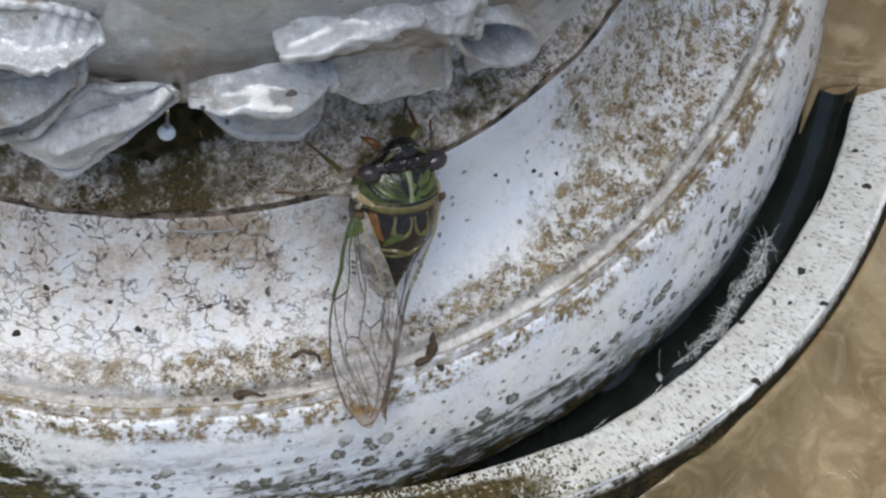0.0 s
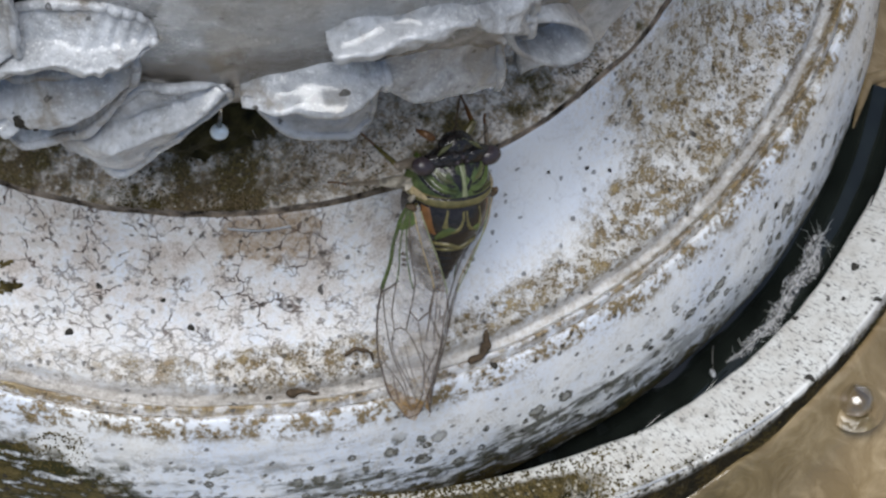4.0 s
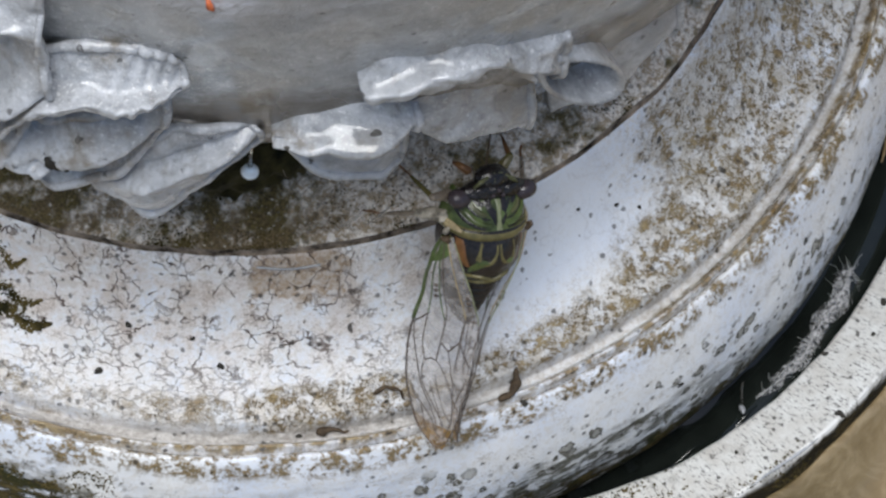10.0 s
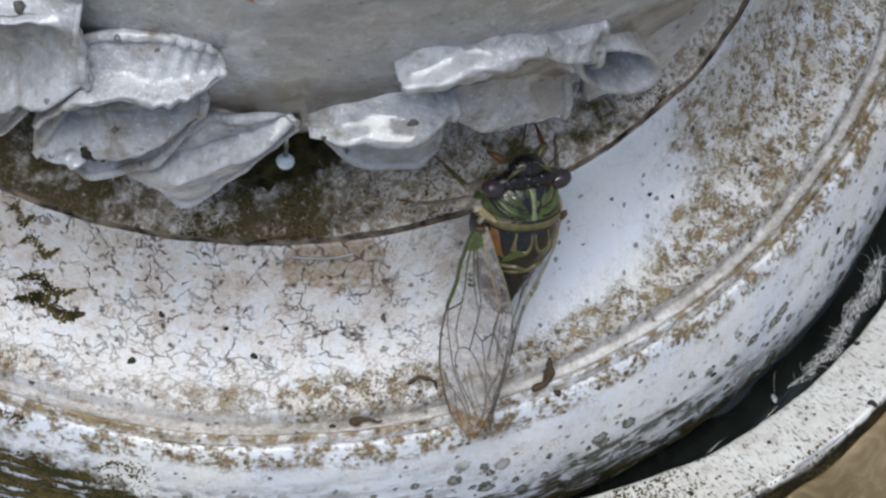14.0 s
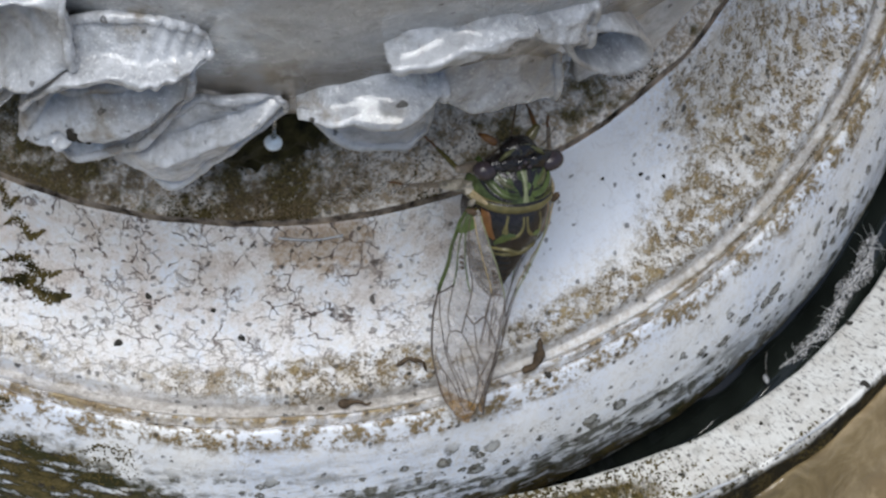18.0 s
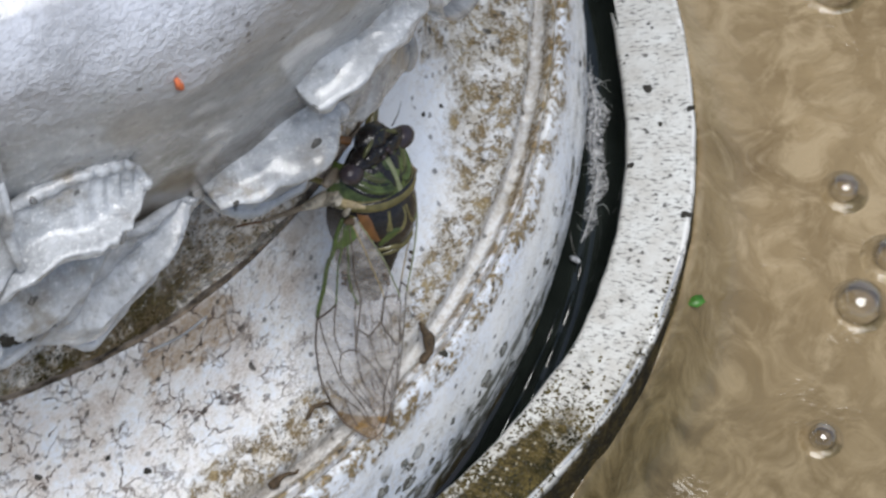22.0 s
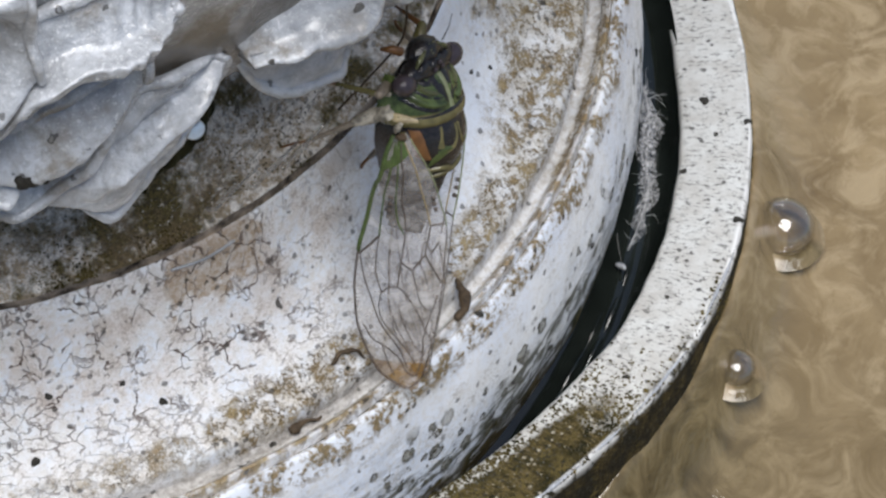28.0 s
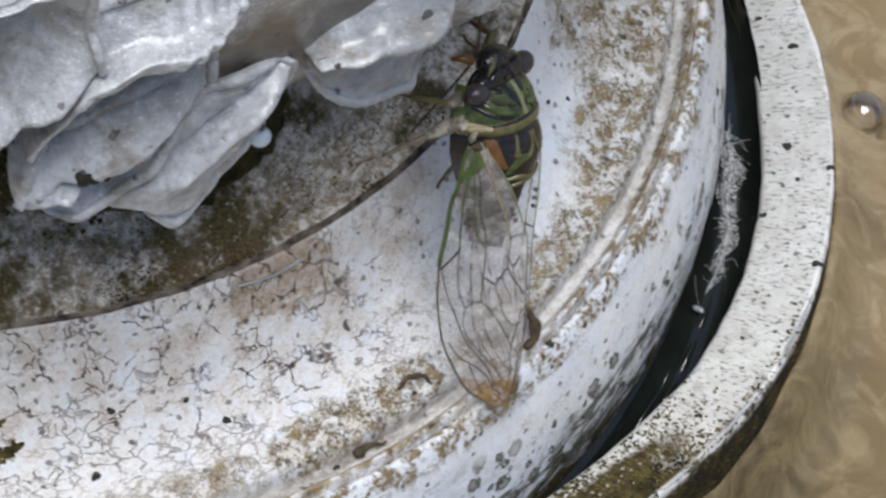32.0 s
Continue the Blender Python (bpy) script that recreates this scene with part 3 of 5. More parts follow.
def turned(profile, segments=360, wave=0.0, tilt=(0.0, 0.0), start=0.0, stop=360.0, drawn=None):
    """A profile of (radius, height) turned about the axis; drawn(deg) pulls it in by millimetres."""
    whole = stop - start >= 360
    rows = []
    for r, z in profile:
        row = []
        for k in range(segments if whole else segments + 1):
            deg = start + (stop - start) * k / segments
            p = polar(r - (drawn(deg) if drawn else 0), deg, z)
            p.z += tilt[0] * p.x + tilt[1] * p.y
            if wave:
                p += Vector((p.x, p.y, 0)).normalized() * wave * MM * (noise.noise(p * 70) + 0.5 * noise.noise(p * 260))
            row.append(p)
        rows.append(row)
    return sheet(rows[::-1], whole)


def tube(points, radii, sides=8):
    """A round bar along points, closed at both ends."""
    rows, last = [], None
    n = len(points)
    for i, p in enumerate(points):
        way = (Vector(points[min(n - 1, i + 1)]) - Vector(points[max(0, i - 1)])).normalized()
        side = way.cross(last if last else Vector((0.3, 0.5, 0.8))).normalized()
        last = side.cross(way)
        r = radii[i] if isinstance(radii, (list, tuple)) else radii
        rows.append([Vector(p) + r * (math.cos(2 * math.pi * k / sides) * side + math.sin(2 * math.pi * k / sides) * last) for k in range(sides)])
    bm = sheet(rows, True)
    bm.verts.ensure_lookup_table()
    bm.faces.new([bm.verts[k] for k in range(sides)][::-1])
    bm.faces.new([bm.verts[(n - 1) * sides + k] for k in range(sides)])
    bmesh.ops.recalc_face_normals(bm, faces=bm.faces)
    return bm


def ball(centre, size, turn=None, u=20, v=14, rough=0.0):
    bm = bmesh.new()
    m = Matrix.Translation(centre) @ (turn or Matrix()) @ Matrix.Diagonal((*size, 1))
    bmesh.ops.create_uvsphere(bm, u_segments=u, v_segments=v, radius=1.0, matrix=m)
    if rough:
        for w in bm.verts:
            w.co += (w.co - Vector(centre)) * rough * noise.noise(w.co * 1800)
    return bm


def join(*bms):
    """One bmesh from several."""
    out = bms[0]
    for b in bms[1:]:
        me = bpy.data.meshes.new("join")
        b.to_mesh(me)
        b.free()
        out.from_mesh(me)
        bpy.data.meshes.remove(me)
    return out


# ---- pedestal base ----
NECK = smooth_line([(40, 70), (50, 61), (57, 52.5), (63, 46), (68, 42), (70.0, 40.8), (70.9, 40.1), (71.15, 39.75)], 5)
CREVICE = smooth_line([(71.15, 39.75), (71.25, 38.9), (71.45, 38.55), (71.62, 38.9), (71.72, 39.25)], 4)
BAND = smooth_line([(71.72, 39.25), (72.1, 38.9), (72.7, 37.7), (73.2, 36.5), (74.2, 34), (77, 29.2), (80.5, 26.2), (84.5, 24.4), (86.5, 23.6), (87.0, 22.4), (87.3, 21.2), (88.2, 21.1), (88.7, 21.6)], 6)
BEAD = smooth_line([(88.7, 21.6), (89.2, 22.5), (89.6, 22.6), (89.95, 21.2)], 4)
LIP = smooth_line([(89.95, 21.2), (90.7, 21.6), (91.7, 20.0), (93.3, 15.6), (94.8, 9.5), (95.5, 3.5), (95.2, -1.5), (93.8, -4.0)], 6)
FOOT = smooth_line([(93.8, -4.0), (91, -6), (88, -12), (86, -20), (86, -60)], 4)


def profile(points):
    return [(p[0], p[1]) for p in points]


base = tagged(new("pedestal_base"), "round white pedestal base with cracked and stained paint", "pedestal")
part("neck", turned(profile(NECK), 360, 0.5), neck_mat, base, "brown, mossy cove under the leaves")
part("crevice", turned(profile(CREVICE), 360, 0.5), crevice_mat, base, "dark crevice between neck and band")
part("sloping_band", turned(profile(BAND), 420, 0.3), band_mat, base, "white sloping band of crazed, stained paint")
part("bead", turned(profile(BEAD), 420, 0.25), band_mat, base)
part("rounded_lip", turned(profile(LIP), 420, 0.35), lip_mat, base, "white rounded lip spotted with dark lichen")
part("foot", turned(profile(FOOT), 240, 0.3), glossy_black, base, "black glossy underside of the lip")

# ---- rim, water ----
TILT = (0.0428, -0.2373)


def rim_in(deg):
    """How far the rim, which is not quite round, runs in towards the pedestal."""
    u = -deg - 46
    return 0.125 * (u + math.sqrt(u * u + 36))


rim = tagged(new("basin_rim"), "flat white rim with black specks and brown moss in muddy water", "rim")
RIM_TOP = smooth_line([(101.5, -18.4), (101.9, -17.75), (104, -17.6), (107.5, -17.6), (109.5, -17.75), (110.05, -18.3), (110.4, -20), (111.4, -28), (113, -48)], 4)
part("rim_top", turned(profile(RIM_TOP), 420, 0.35, TILT, -83.4, 200, rim_in), rim_mat, rim)
part("inner_wall", turned([(104, -70), (101.9, -40), (101.5, -18.4)], 360, 0.3, TILT, -83.4, 200, rim_in), glossy_black, rim, "black glossy inner wall of the rim")
bm = bmesh.new()
cap = [polar(r - rim_in(-83.4), -83.4, z) for r, z in ((101.9, -50), (101.5, -18.4), (101.9, -17.75), (109.5, -17.75), (110.05, -18.3), (113, -50))]
for p in cap:
    p.z += TILT[0] * p.x + TILT[1] * p.y
bm.faces.new([bm.verts.new(p) for p in cap])
part("rim_end", bm, rim_mat, rim, "squared-off end of the rim", True)

LEVEL = -11.0


def rushing(deg, r):
    """How high the water piles up against the outside of the rim."""
    if r < 110.3:
        return 0.0
    return 8.0 * max(0.0, min(1.0, (-deg - 16) / 22, (deg + 100) / 10)) * math.exp(-(max(0, r - 111) / 4.5) ** 2)


def water_sheet():
    """A rippled sheet that is finest beside the rim and reaches far out."""
    rows = []
    for r in [100, 104, 108, 109.5, 110.6, 111.2, 112] + [112 + 1.1 * k for k in range(1, 46)] + [170, 200, 260, 400, 700, 1200, 2500]:
        row = []
        for k in range(540):
            deg = k * 360 / 540
            turn = deg - 360 if deg > 180 else deg
            p = polar(r - rim_in(turn) * max(0.0, min(1.0, (200 - r) / 60)) * (1 if turn > -110 else 0), deg, 0)
            near = max(0.0, 1 - abs(r - 111) / 2.2)
            rush = rushing(turn, r)
            ripple = 0.9 * noise.noise(p * 55) + 0.5 * noise.noise(p * 140 + Vector((3, 1, 0))) + 0.25 * math.sin((r - 110) * 1.1) * math.exp(-max(0, r - 110) / 9)
            p.z = (LEVEL + ripple * min(1.0, 60 / r) + 0.9 * near + rush * (1 + 0.25 * noise.noise(p * 120))) * MM
            row.append(p)
        rows.append(row)
    return sheet(rows[::-1], True)


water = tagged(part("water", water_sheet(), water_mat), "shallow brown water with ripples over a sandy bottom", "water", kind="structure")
GAP = smooth_line([(87, -6.5), (91, -8.8), (95, -9.9), (98.5, -9.8), (100.6, -8.4), (101.9, -5.5)], 12)
gap_rows = turned(profile(GAP), 360, 0.4, (0, 0), -190, -7)
for v in gap_rows.verts:
    far = math.hypot(v.co.x, v.co.y) / MM
    v.co.z += 0.9 * MM * math.exp(-((far - 97.4) / 1.6) ** 2)
gap = tagged(part("gap_water", gap_rows, gap_mat), "still water in the gap, the lip's dark reflection painted black", "water", kind="structure")
for r, first, last in ((96.6, -60, -42), (97.9, -52, -36)):
    line = [polar(r + 0.25 * math.sin(5 * k / 60 + r), first + (last - first) * k / 60, -9.1 + 0.42 * math.sin(k * 0.44 + r)) for k in range(61)]
    part("ripple", tube(line, [MM * (0.05 + 0.36 * math.sin(math.pi * k / 60)) for k in range(61)], 14), ripple_mat, gap)
inflow = turned([(86, -8.8), (92, -9.2), (95, -9.6), (97, -10.1), (102, -10.6), (107, -10.9)], 160, 0.5, (0, 0), -7.5, 60)
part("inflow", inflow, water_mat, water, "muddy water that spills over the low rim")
edge_line = [polar(95.9 + 0.03 * k * k / 20, -11.5 + 5 * k / 20, -9.3 - 0.02 * k) for k in range(21)]
part("inflow_edge", tube(edge_line + [polar(98.5, -5.6, -10.0), polar(102, -4.9, -10.6), polar(107, -4.6, -10.9)], [MM * (0.1 + 0.045 * k) for k in range(21)] + [0.0009, 0.0008, 0.0006], 10), water_mat, water)
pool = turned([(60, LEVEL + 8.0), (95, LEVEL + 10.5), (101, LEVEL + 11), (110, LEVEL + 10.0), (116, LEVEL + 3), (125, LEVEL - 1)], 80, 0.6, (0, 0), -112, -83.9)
part("overflow", pool, sheen_mat, water, "film of water with the sky's sheen painted pale blue")

# ---- cup with its leaves ----
cup = tagged(new("fountain_cup"), "grey-white painted fountain cup with a collar of curled leaves", "fountain cup")
CUP = smooth_line([(38, 66), (58, 69), (71, 71.5), (77, 76), (79.6, 84), (81.2, 93), (82.6, 102), (83.9, 110), (84.7, 116.5)], 7)
part("cup_wall", turned(profile(CUP), 360, 0.55), cup_mat, cup)
EDGE = smooth_line([(84.7, 116.5), (84.6, 120), (83.4, 125), (79.5, 129.5), (73, 131.5)], 7)
part("cup_edge", turned(profile(EDGE), 360, 0.55), cup_mat, cup, "wet rounded edge of the cup with sky glare painted pale")
TOP = smooth_line([(73, 131.5), (64, 132.3), (50, 131.2), (30, 129.5), (0.2, 129)], 6)
part("cup_top", turned(profile(TOP), 360, 0.55), cup_mat, cup, "wet top of the cup with sky sheen painted pale")


def crease(deg, z, line, depth, width):
    """How far a fold sinks the surface: gently on the left of its line, and on the right up to a sharp ridge."""
    best = None
    for k in range(len(line) - 1):
        a, b = Vector((line[k][0] * 1.48, line[k][1])), Vector((line[k + 1][0] * 1.48, line[k + 1][1]))
        way, q = b - a, Vector((deg * 1.48, z))
        t = max(0.0, min(1.0, (q - a).dot(way) / way.length_squared))
        off = q - (a + way * t)
        side = way.x * off.y - way.y * off.x
        if best is None or off.length < best[0]:
            best = (off.length, 1 if side > 0 else -1, (k + t) / (len(line) - 1))
    gap, side, along = best
    fade = min(1.0, 4 * along + 0.2, 4 * (1 - along) + 0.2)
    if side > 0:
        return depth * fade * math.exp(-gap / width)
    return depth * fade * (math.exp(-(gap / 0.35) ** 2) - 2.4 * gap * math.exp(-gap / 0.9))


def leaf(rails, wrinkle=0.6, thick=1.3, name="leaf", label="", ribs=None, folds=()):
    """A curled leaf through rails of (angle, radius, height), each rail running along the leaf."""
    along = [smooth_line(rail, 14) for rail in rails]
    count = min(len(a) for a in along)
    cross = [smooth_line([a[k] for a in along], 13) for k in range(count)]
    rows = []
    for col in cross:
        row = []
        for q in col:
            p = polar(q[1], q[0], q[2])
            out = Vector((p.x, p.y, 0)).normalized()
            p -= out * wrinkle * MM * 1.9 * max(0.0, 0.35 - abs(noise.noise(p * 105 + Vector((0, 0, 7)))))
            p += out * wrinkle * MM * (noise.noise(p * 190) + 0.6 * noise.noise(p * 520)) + Vector((0, 0, 0.4 * wrinkle * MM * noise.noise(p * 300)))
            if ribs and ribs[1] < q[0] < ribs[2]:
                p += out * ribs[0] * MM * math.sin(q[0] * 5.6 - 0.5 * q[2]) * math.sin(math.pi * (q[0] - ribs[1]) / (ribs[2] - ribs[1]))
            for line, depth, width in folds:
                p -= out * MM * crease(q[0], q[2], line, 1.5 * depth, 1.3 * width)
            row.append(p)
        rows.append(row)
    bm = sheet(rows)
    ob = part(name, bm, leaf_mat, cup, label)
    for edge, size in (([row[0] for row in rows], 0.75), ([row[-1] for row in rows], 0.6), (rows[-1], 0.6)):
        n = len(edge)
        radii = [MM * size * (0.55 + 0.45 * math.sin(math.pi * k / (n - 1))) * (1 + 0.35 * noise.noise(p * 220)) for k, p in enumerate(edge)]
        part("rolled_edge", tube(edge, radii, 9), leaf_mat, ob)
    s = ob.modifiers.new("thickness", "SOLIDIFY")
    s.thickness, s.offset = thick * MM, -1.0
    return ob


def leaves():
    # the low tongue over the dark hollow
    leaf([[(-97.5, 80, 74), (-94.2, 81.5, 76), (-90, 81.5, 84), (-86, 81, 85.6), (-82.3, 80, 84.2)],
          [(-96.5, 81.5, 72.5), (-93.5, 83, 75), (-90, 83.8, 79), (-86, 82.8, 82), (-82.2, 80, 83)],
          [(-95, 82, 71.5), (-92.5, 83.4, 71.5), (-89.8, 83.3, 73), (-86.2, 82.3, 78.5), (-82.1, 79.8, 81.5)],
          [(-94, 80.5, 71), (-92, 82.3, 68.5), (-90, 82.1, 67.6), (-86.3, 81.6, 76.2), (-82.1, 79.7, 80.5)]], 0.75, 1.0,
         folds=[([(-95, 74.5), (-92, 77.4), (-88.4, 80.8), (-82.3, 85.0)], 1.3, 1.6)])
    # a broad leaf with a rolled lip
    leaf([[(-102.5, 81.5, 86), (-99.5, 81.5, 94), (-96, 81.5, 96.5), (-92, 81.5, 97), (-89.8, 82, 96)],
          [(-102.6, 84.0, 81), (-100.5, 84.0, 86), (-96.5, 84, 89.5), (-92.5, 83.6, 91.8), (-89.6, 83.2, 93)],
          [(-102, 86.4, 79), (-100, 87.6, 80.5), (-96.5, 87.6, 83), (-93, 86.5, 85.5), (-89.7, 84.3, 91)],
          [(-101.5, 84.5, 77.5), (-99.4, 84.4, 77.5), (-96.3, 82.2, 81), (-93.2, 82.4, 83.6), (-89.9, 82.4, 89.5)],
          [(-101, 83, 76.5), (-98.9, 84.6, 74.2), (-95.8, 84.8, 76), (-92.8, 84, 79.5), (-90, 82.5, 87.5)]], 0.75, 1.0,
         folds=[([(-89.8, 93), (-92.7, 91.6), (-96.4, 90.0), (-99.5, 87.0), (-101.4, 80.5)], 1.6, 2.0), ([(-99.8, 80.2), (-98.2, 80.6), (-95.6, 80.4)], 1.6, 1.0)])
    leaf([[(-101.7, 84.5, 92), (-99.3, 84.5, 101.5), (-97.6, 84, 104), (-92.8, 83.6, 105.4), (-89.8, 83.4, 104.4), (-88.5, 83.6, 102.5)],
          [(-102, 86.6, 88.6), (-99.2, 86.6, 97.8), (-96.8, 86.6, 100.4), (-92.8, 86.2, 101.4), (-89.8, 85.6, 101.4), (-88.3, 84.6, 101.2)],
          [(-101.8, 89, 88.5), (-99, 90, 98), (-95.8, 90, 100.4), (-92, 89.2, 101.2), (-89.6, 87.3, 101.4), (-88.3, 85.4, 101.2)],
          [(-101.3, 87.6, 87), (-98.8, 88, 95.4), (-95, 88, 97.9), (-91.6, 87.3, 98.8), (-89.5, 86.4, 100), (-88.5, 84.8, 100.4)],
          [(-101, 83, 87.6), (-98.5, 82.6, 95.6), (-94.5, 82.4, 98), (-91.2, 82.4, 98.4), (-89.6, 83.5, 99), (-88.7, 83.4, 100)]], 0.7, 0.9, ribs=(0.28, -94.5, -88))
    # the bright middle leaf
    leaf([[(-81.3, 78, 84), (-79.5, 79, 88), (-76, 79.5, 90.2), (-72.5, 79.5, 90.2), (-69.8, 79, 86)],
          [(-81.4, 81.0, 84.8), (-78.5, 82.0, 86.6), (-75.5, 82.2, 87.2), (-72.5, 82, 87.2), (-69.6, 81.4, 85.6)],
          [(-81.3, 82.6, 84.5), (-78.5, 85, 85.2), (-75, 85.4, 85.2), (-72.5, 85.2, 85.4), (-69.6, 82.5, 84.4)],
          [(-81, 79.8, 82.4), (-78.8, 79.6, 80.6), (-75.4, 79.6, 79.6), (-72.5, 79.6, 79.6), (-69.8, 79.4, 79)],
          [(-80.5, 78, 80), (-78.6, 79.4, 75.3), (-75.2, 80.4, 72.4), (-72, 80.4, 71.6), (-69.8, 78.6, 71)]])
    # the upper leaf with a scrolled end
    leaf([[(-75, 79.8, 100.5), (-71.8, 80.3, 104), (-67, 80.3, 105), (-62.5, 79.8, 99.5), (-57.8, 79.3, 95.8)],
          [(-75.2, 82.6, 98.4), (-71.8, 83.4, 100.2), (-67, 83.6, 100.8), (-62, 82.8, 97), (-57.5, 82.6, 94)],
          [(-75, 84.6, 98), (-71.5, 86.2, 99), (-67, 86.2, 99.8), (-61.8, 84.0, 96.4), (-57.6, 82.4, 90.5)],
          [(-74.8, 83.5, 96.4), (-71.2, 84.8, 96), (-66.8, 84.8, 97), (-61.5, 84.6, 94), (-57.8, 82.6, 87.6)],
          [(-74, 78.5, 95), (-70.5, 78.5, 93.6), (-66.5, 78.5, 93.6), (-61.5, 79, 90), (-58.2, 79.4, 84)]], 1.1, 1.0)
    leaf([[(-71, 79.6, 94), (-67.5, 80, 94), (-63.5, 79.6, 91), (-59, 78.6, 85.5)],
          [(-70.8, 79.8, 87), (-67.5, 80.4, 86), (-63.5, 80.2, 83.5), (-58.6, 79, 79.5)],
          [(-70.2, 80.6, 82.5), (-67.8, 81.8, 79.5), (-63.8, 81.4, 76.5), (-58.8, 79.8, 72.5)],
          [(-69.6, 76, 79.5), (-67.2, 76, 77), (-63.6, 75.8, 74), (-58.9, 75.6, 70.5)]])
    leaf([[(-70, 75, 80), (-66, 75, 77), (-62, 75, 74), (-57.5, 74.6, 71)],
          [(-69.2, 76, 75.5), (-65.5, 76.4, 71.5), (-61.5, 76.4, 67.8), (-57.5, 75.8, 67.4)],
          [(-68.6, 74.3, 73), (-65, 74.6, 69), (-61.2, 74.6, 64.9), (-57.4, 74.3, 65.3)]])
    # the smooth leaf behind the scroll
    leaf([[(-55, 75, 80), (-50, 75.5, 86), (-46, 76, 88), (-42.5, 76.5, 86)],
          [(-55, 76, 72), (-50, 77, 76), (-46, 77.5, 78), (-41.6, 77.5, 77)],
          [(-54.6, 76.5, 66.5), (-50, 77.3, 66.5), (-46, 77.6, 67), (-41.2, 77.4, 70)],
          [(-54.2, 74, 64.6), (-50, 74.5, 63), (-46.4, 74.8, 62.8), (-42.2, 75, 64.5)]], 0.4)
    # leaves further round
    leaf([[(-110, 83, 107), (-107, 83.6, 112), (-104.5, 84, 114.4), (-101.6, 84.6, 116), (-98.9, 85.4, 117.4)],
          [(-110.4, 86, 103), (-107.4, 86.4, 108.6), (-104.5, 86.6, 110.4), (-101.5, 86.6, 111.8), (-98.7, 86.4, 113.6)],
          [(-110.9, 89, 100.5), (-108.6, 89.6, 108.4), (-105.3, 89.8, 110.2), (-101.8, 89.4, 110.8), (-98.5, 88.6, 110.5)],
          [(-110.8, 85.0, 96), (-108.2, 84.2, 104), (-104.8, 84.2, 106.4), (-101.2, 84.8, 107), (-98.4, 87.6, 105.5)],
          [(-110, 83.6, 88), (-107.5, 83.8, 95), (-104.3, 84.6, 99.5), (-100.9, 86, 101.5), (-98, 88.6, 102.5)],
          [(-109, 85.6, 81), (-106.5, 86.4, 86), (-103.6, 87, 92), (-100.6, 87.6, 96.8), (-97.6, 87.4, 99.5)],
          [(-107.5, 83.5, 74), (-105.6, 84, 77.5), (-103, 84.4, 85.5), (-100.5, 85, 92.5), (-97.3, 85.6, 96.5)]], 0.75, 1.0,
         folds=[([(-107.2, 75), (-108.6, 83.4), (-108.6, 92.2), (-107.6, 100), (-105, 104.6)], 2.0, 1.6), ([(-97.8, 99.5), (-101.6, 95.4), (-104.4, 90.4), (-105.6, 83)], 3.2, 2.4)])
    leaf([[(-121, 83, 131), (-116, 85, 129), (-112, 87, 124.5), (-110.3, 87, 119)],
          [(-121, 88.6, 124), (-116, 90, 122), (-112.6, 90.6, 119), (-110, 90, 115)],
          [(-121, 90, 114), (-116, 91.2, 112), (-113, 91.2, 112), (-110.2, 90.4, 112.5)],
          [(-121, 86, 96), (-116, 87, 97), (-113, 87, 99), (-111.2, 86.6, 104)]], 0.5, 1.0,
         folds=[([(-110, 113.0), (-112.7, 112.8), (-114.5, 108.8), (-118, 106)], 2.4, 3.0), ([(-110.6, 110.3), (-111.2, 104.4), (-111.9, 98.5)], 2.0, 1.2)])
    leaf([[(-126, 83, 99), (-118, 84.5, 98), (-113, 85.5, 97), (-109.8, 85, 92)],
          [(-126, 86, 88), (-118, 87.4, 88), (-113.5, 88, 86), (-109.2, 87, 83)],
          [(-126, 84.6, 80), (-118, 85.4, 80), (-113.4, 85.4, 78.5), (-108.4, 84.8, 77)],
          [(-126, 81, 73), (-118, 82.4, 72), (-113, 83, 72), (-108, 83.4, 72.5)]])


    # the hollow scroll at the end of the upper leaf
    rows = []
    for size, depth in ((1.22, 77.0), (1.22, 80.2), (1.16, 82.4), (1.04, 83.0), (0.94, 82.2), (0.86, 79.8), (0.6, 77.6), (0.25, 76.6), (0.03, 76.4)):
        row = []
        for k in range(40):
            a = 2 * math.pi * k / 40
            deg = -55.4 + size * (3.7 * math.cos(a) + 1.3 * math.sin(a))
            p = polar(depth, deg, 83.2 + size * (-6.3 * math.cos(a) + 2.6 * math.sin(a)))
            row.append(p + p.normalized() * 0.5 * MM * noise.noise(p * 250))
        rows.append(row)
    part("scroll", sheet(rows[::-1], True), leaf_mat, cup, "hollow scrolled end of a leaf")


leaves()
bm = tube([polar(85.1, -86.9, 119.4), polar(85.35, -86.7, 118.2), polar(85.2, -86.4, 117.3)], [0.0002, 0.00045, 0.00015], 6)
part("paint_fleck", bm, rust_mat, cup, "small orange fleck on the cup")
# The drop is opaque pale blue: the sky's glint is its base colour.
drop = tagged(part("water_drop", ball(polar(76.8, -82.7, 68.9), (0.0011, 0.0009, 0.0012)), plain("glint_drop", (0.6, 0.72, 0.86), 0.06, 0.15, 700, 0.8, 0.05)), "hanging water drop under a leaf, its sky glint painted pale blue", "water drop")
drop_stem = tube([polar(76.8, -82.7, 69.8), polar(76.9, -82.7, 73.5), polar(77.8, -82.9, 79.6)], [0.0004, 0.0002, 0.00015], 6)
part("stem", drop_stem, glass("drop_thread"), drop)

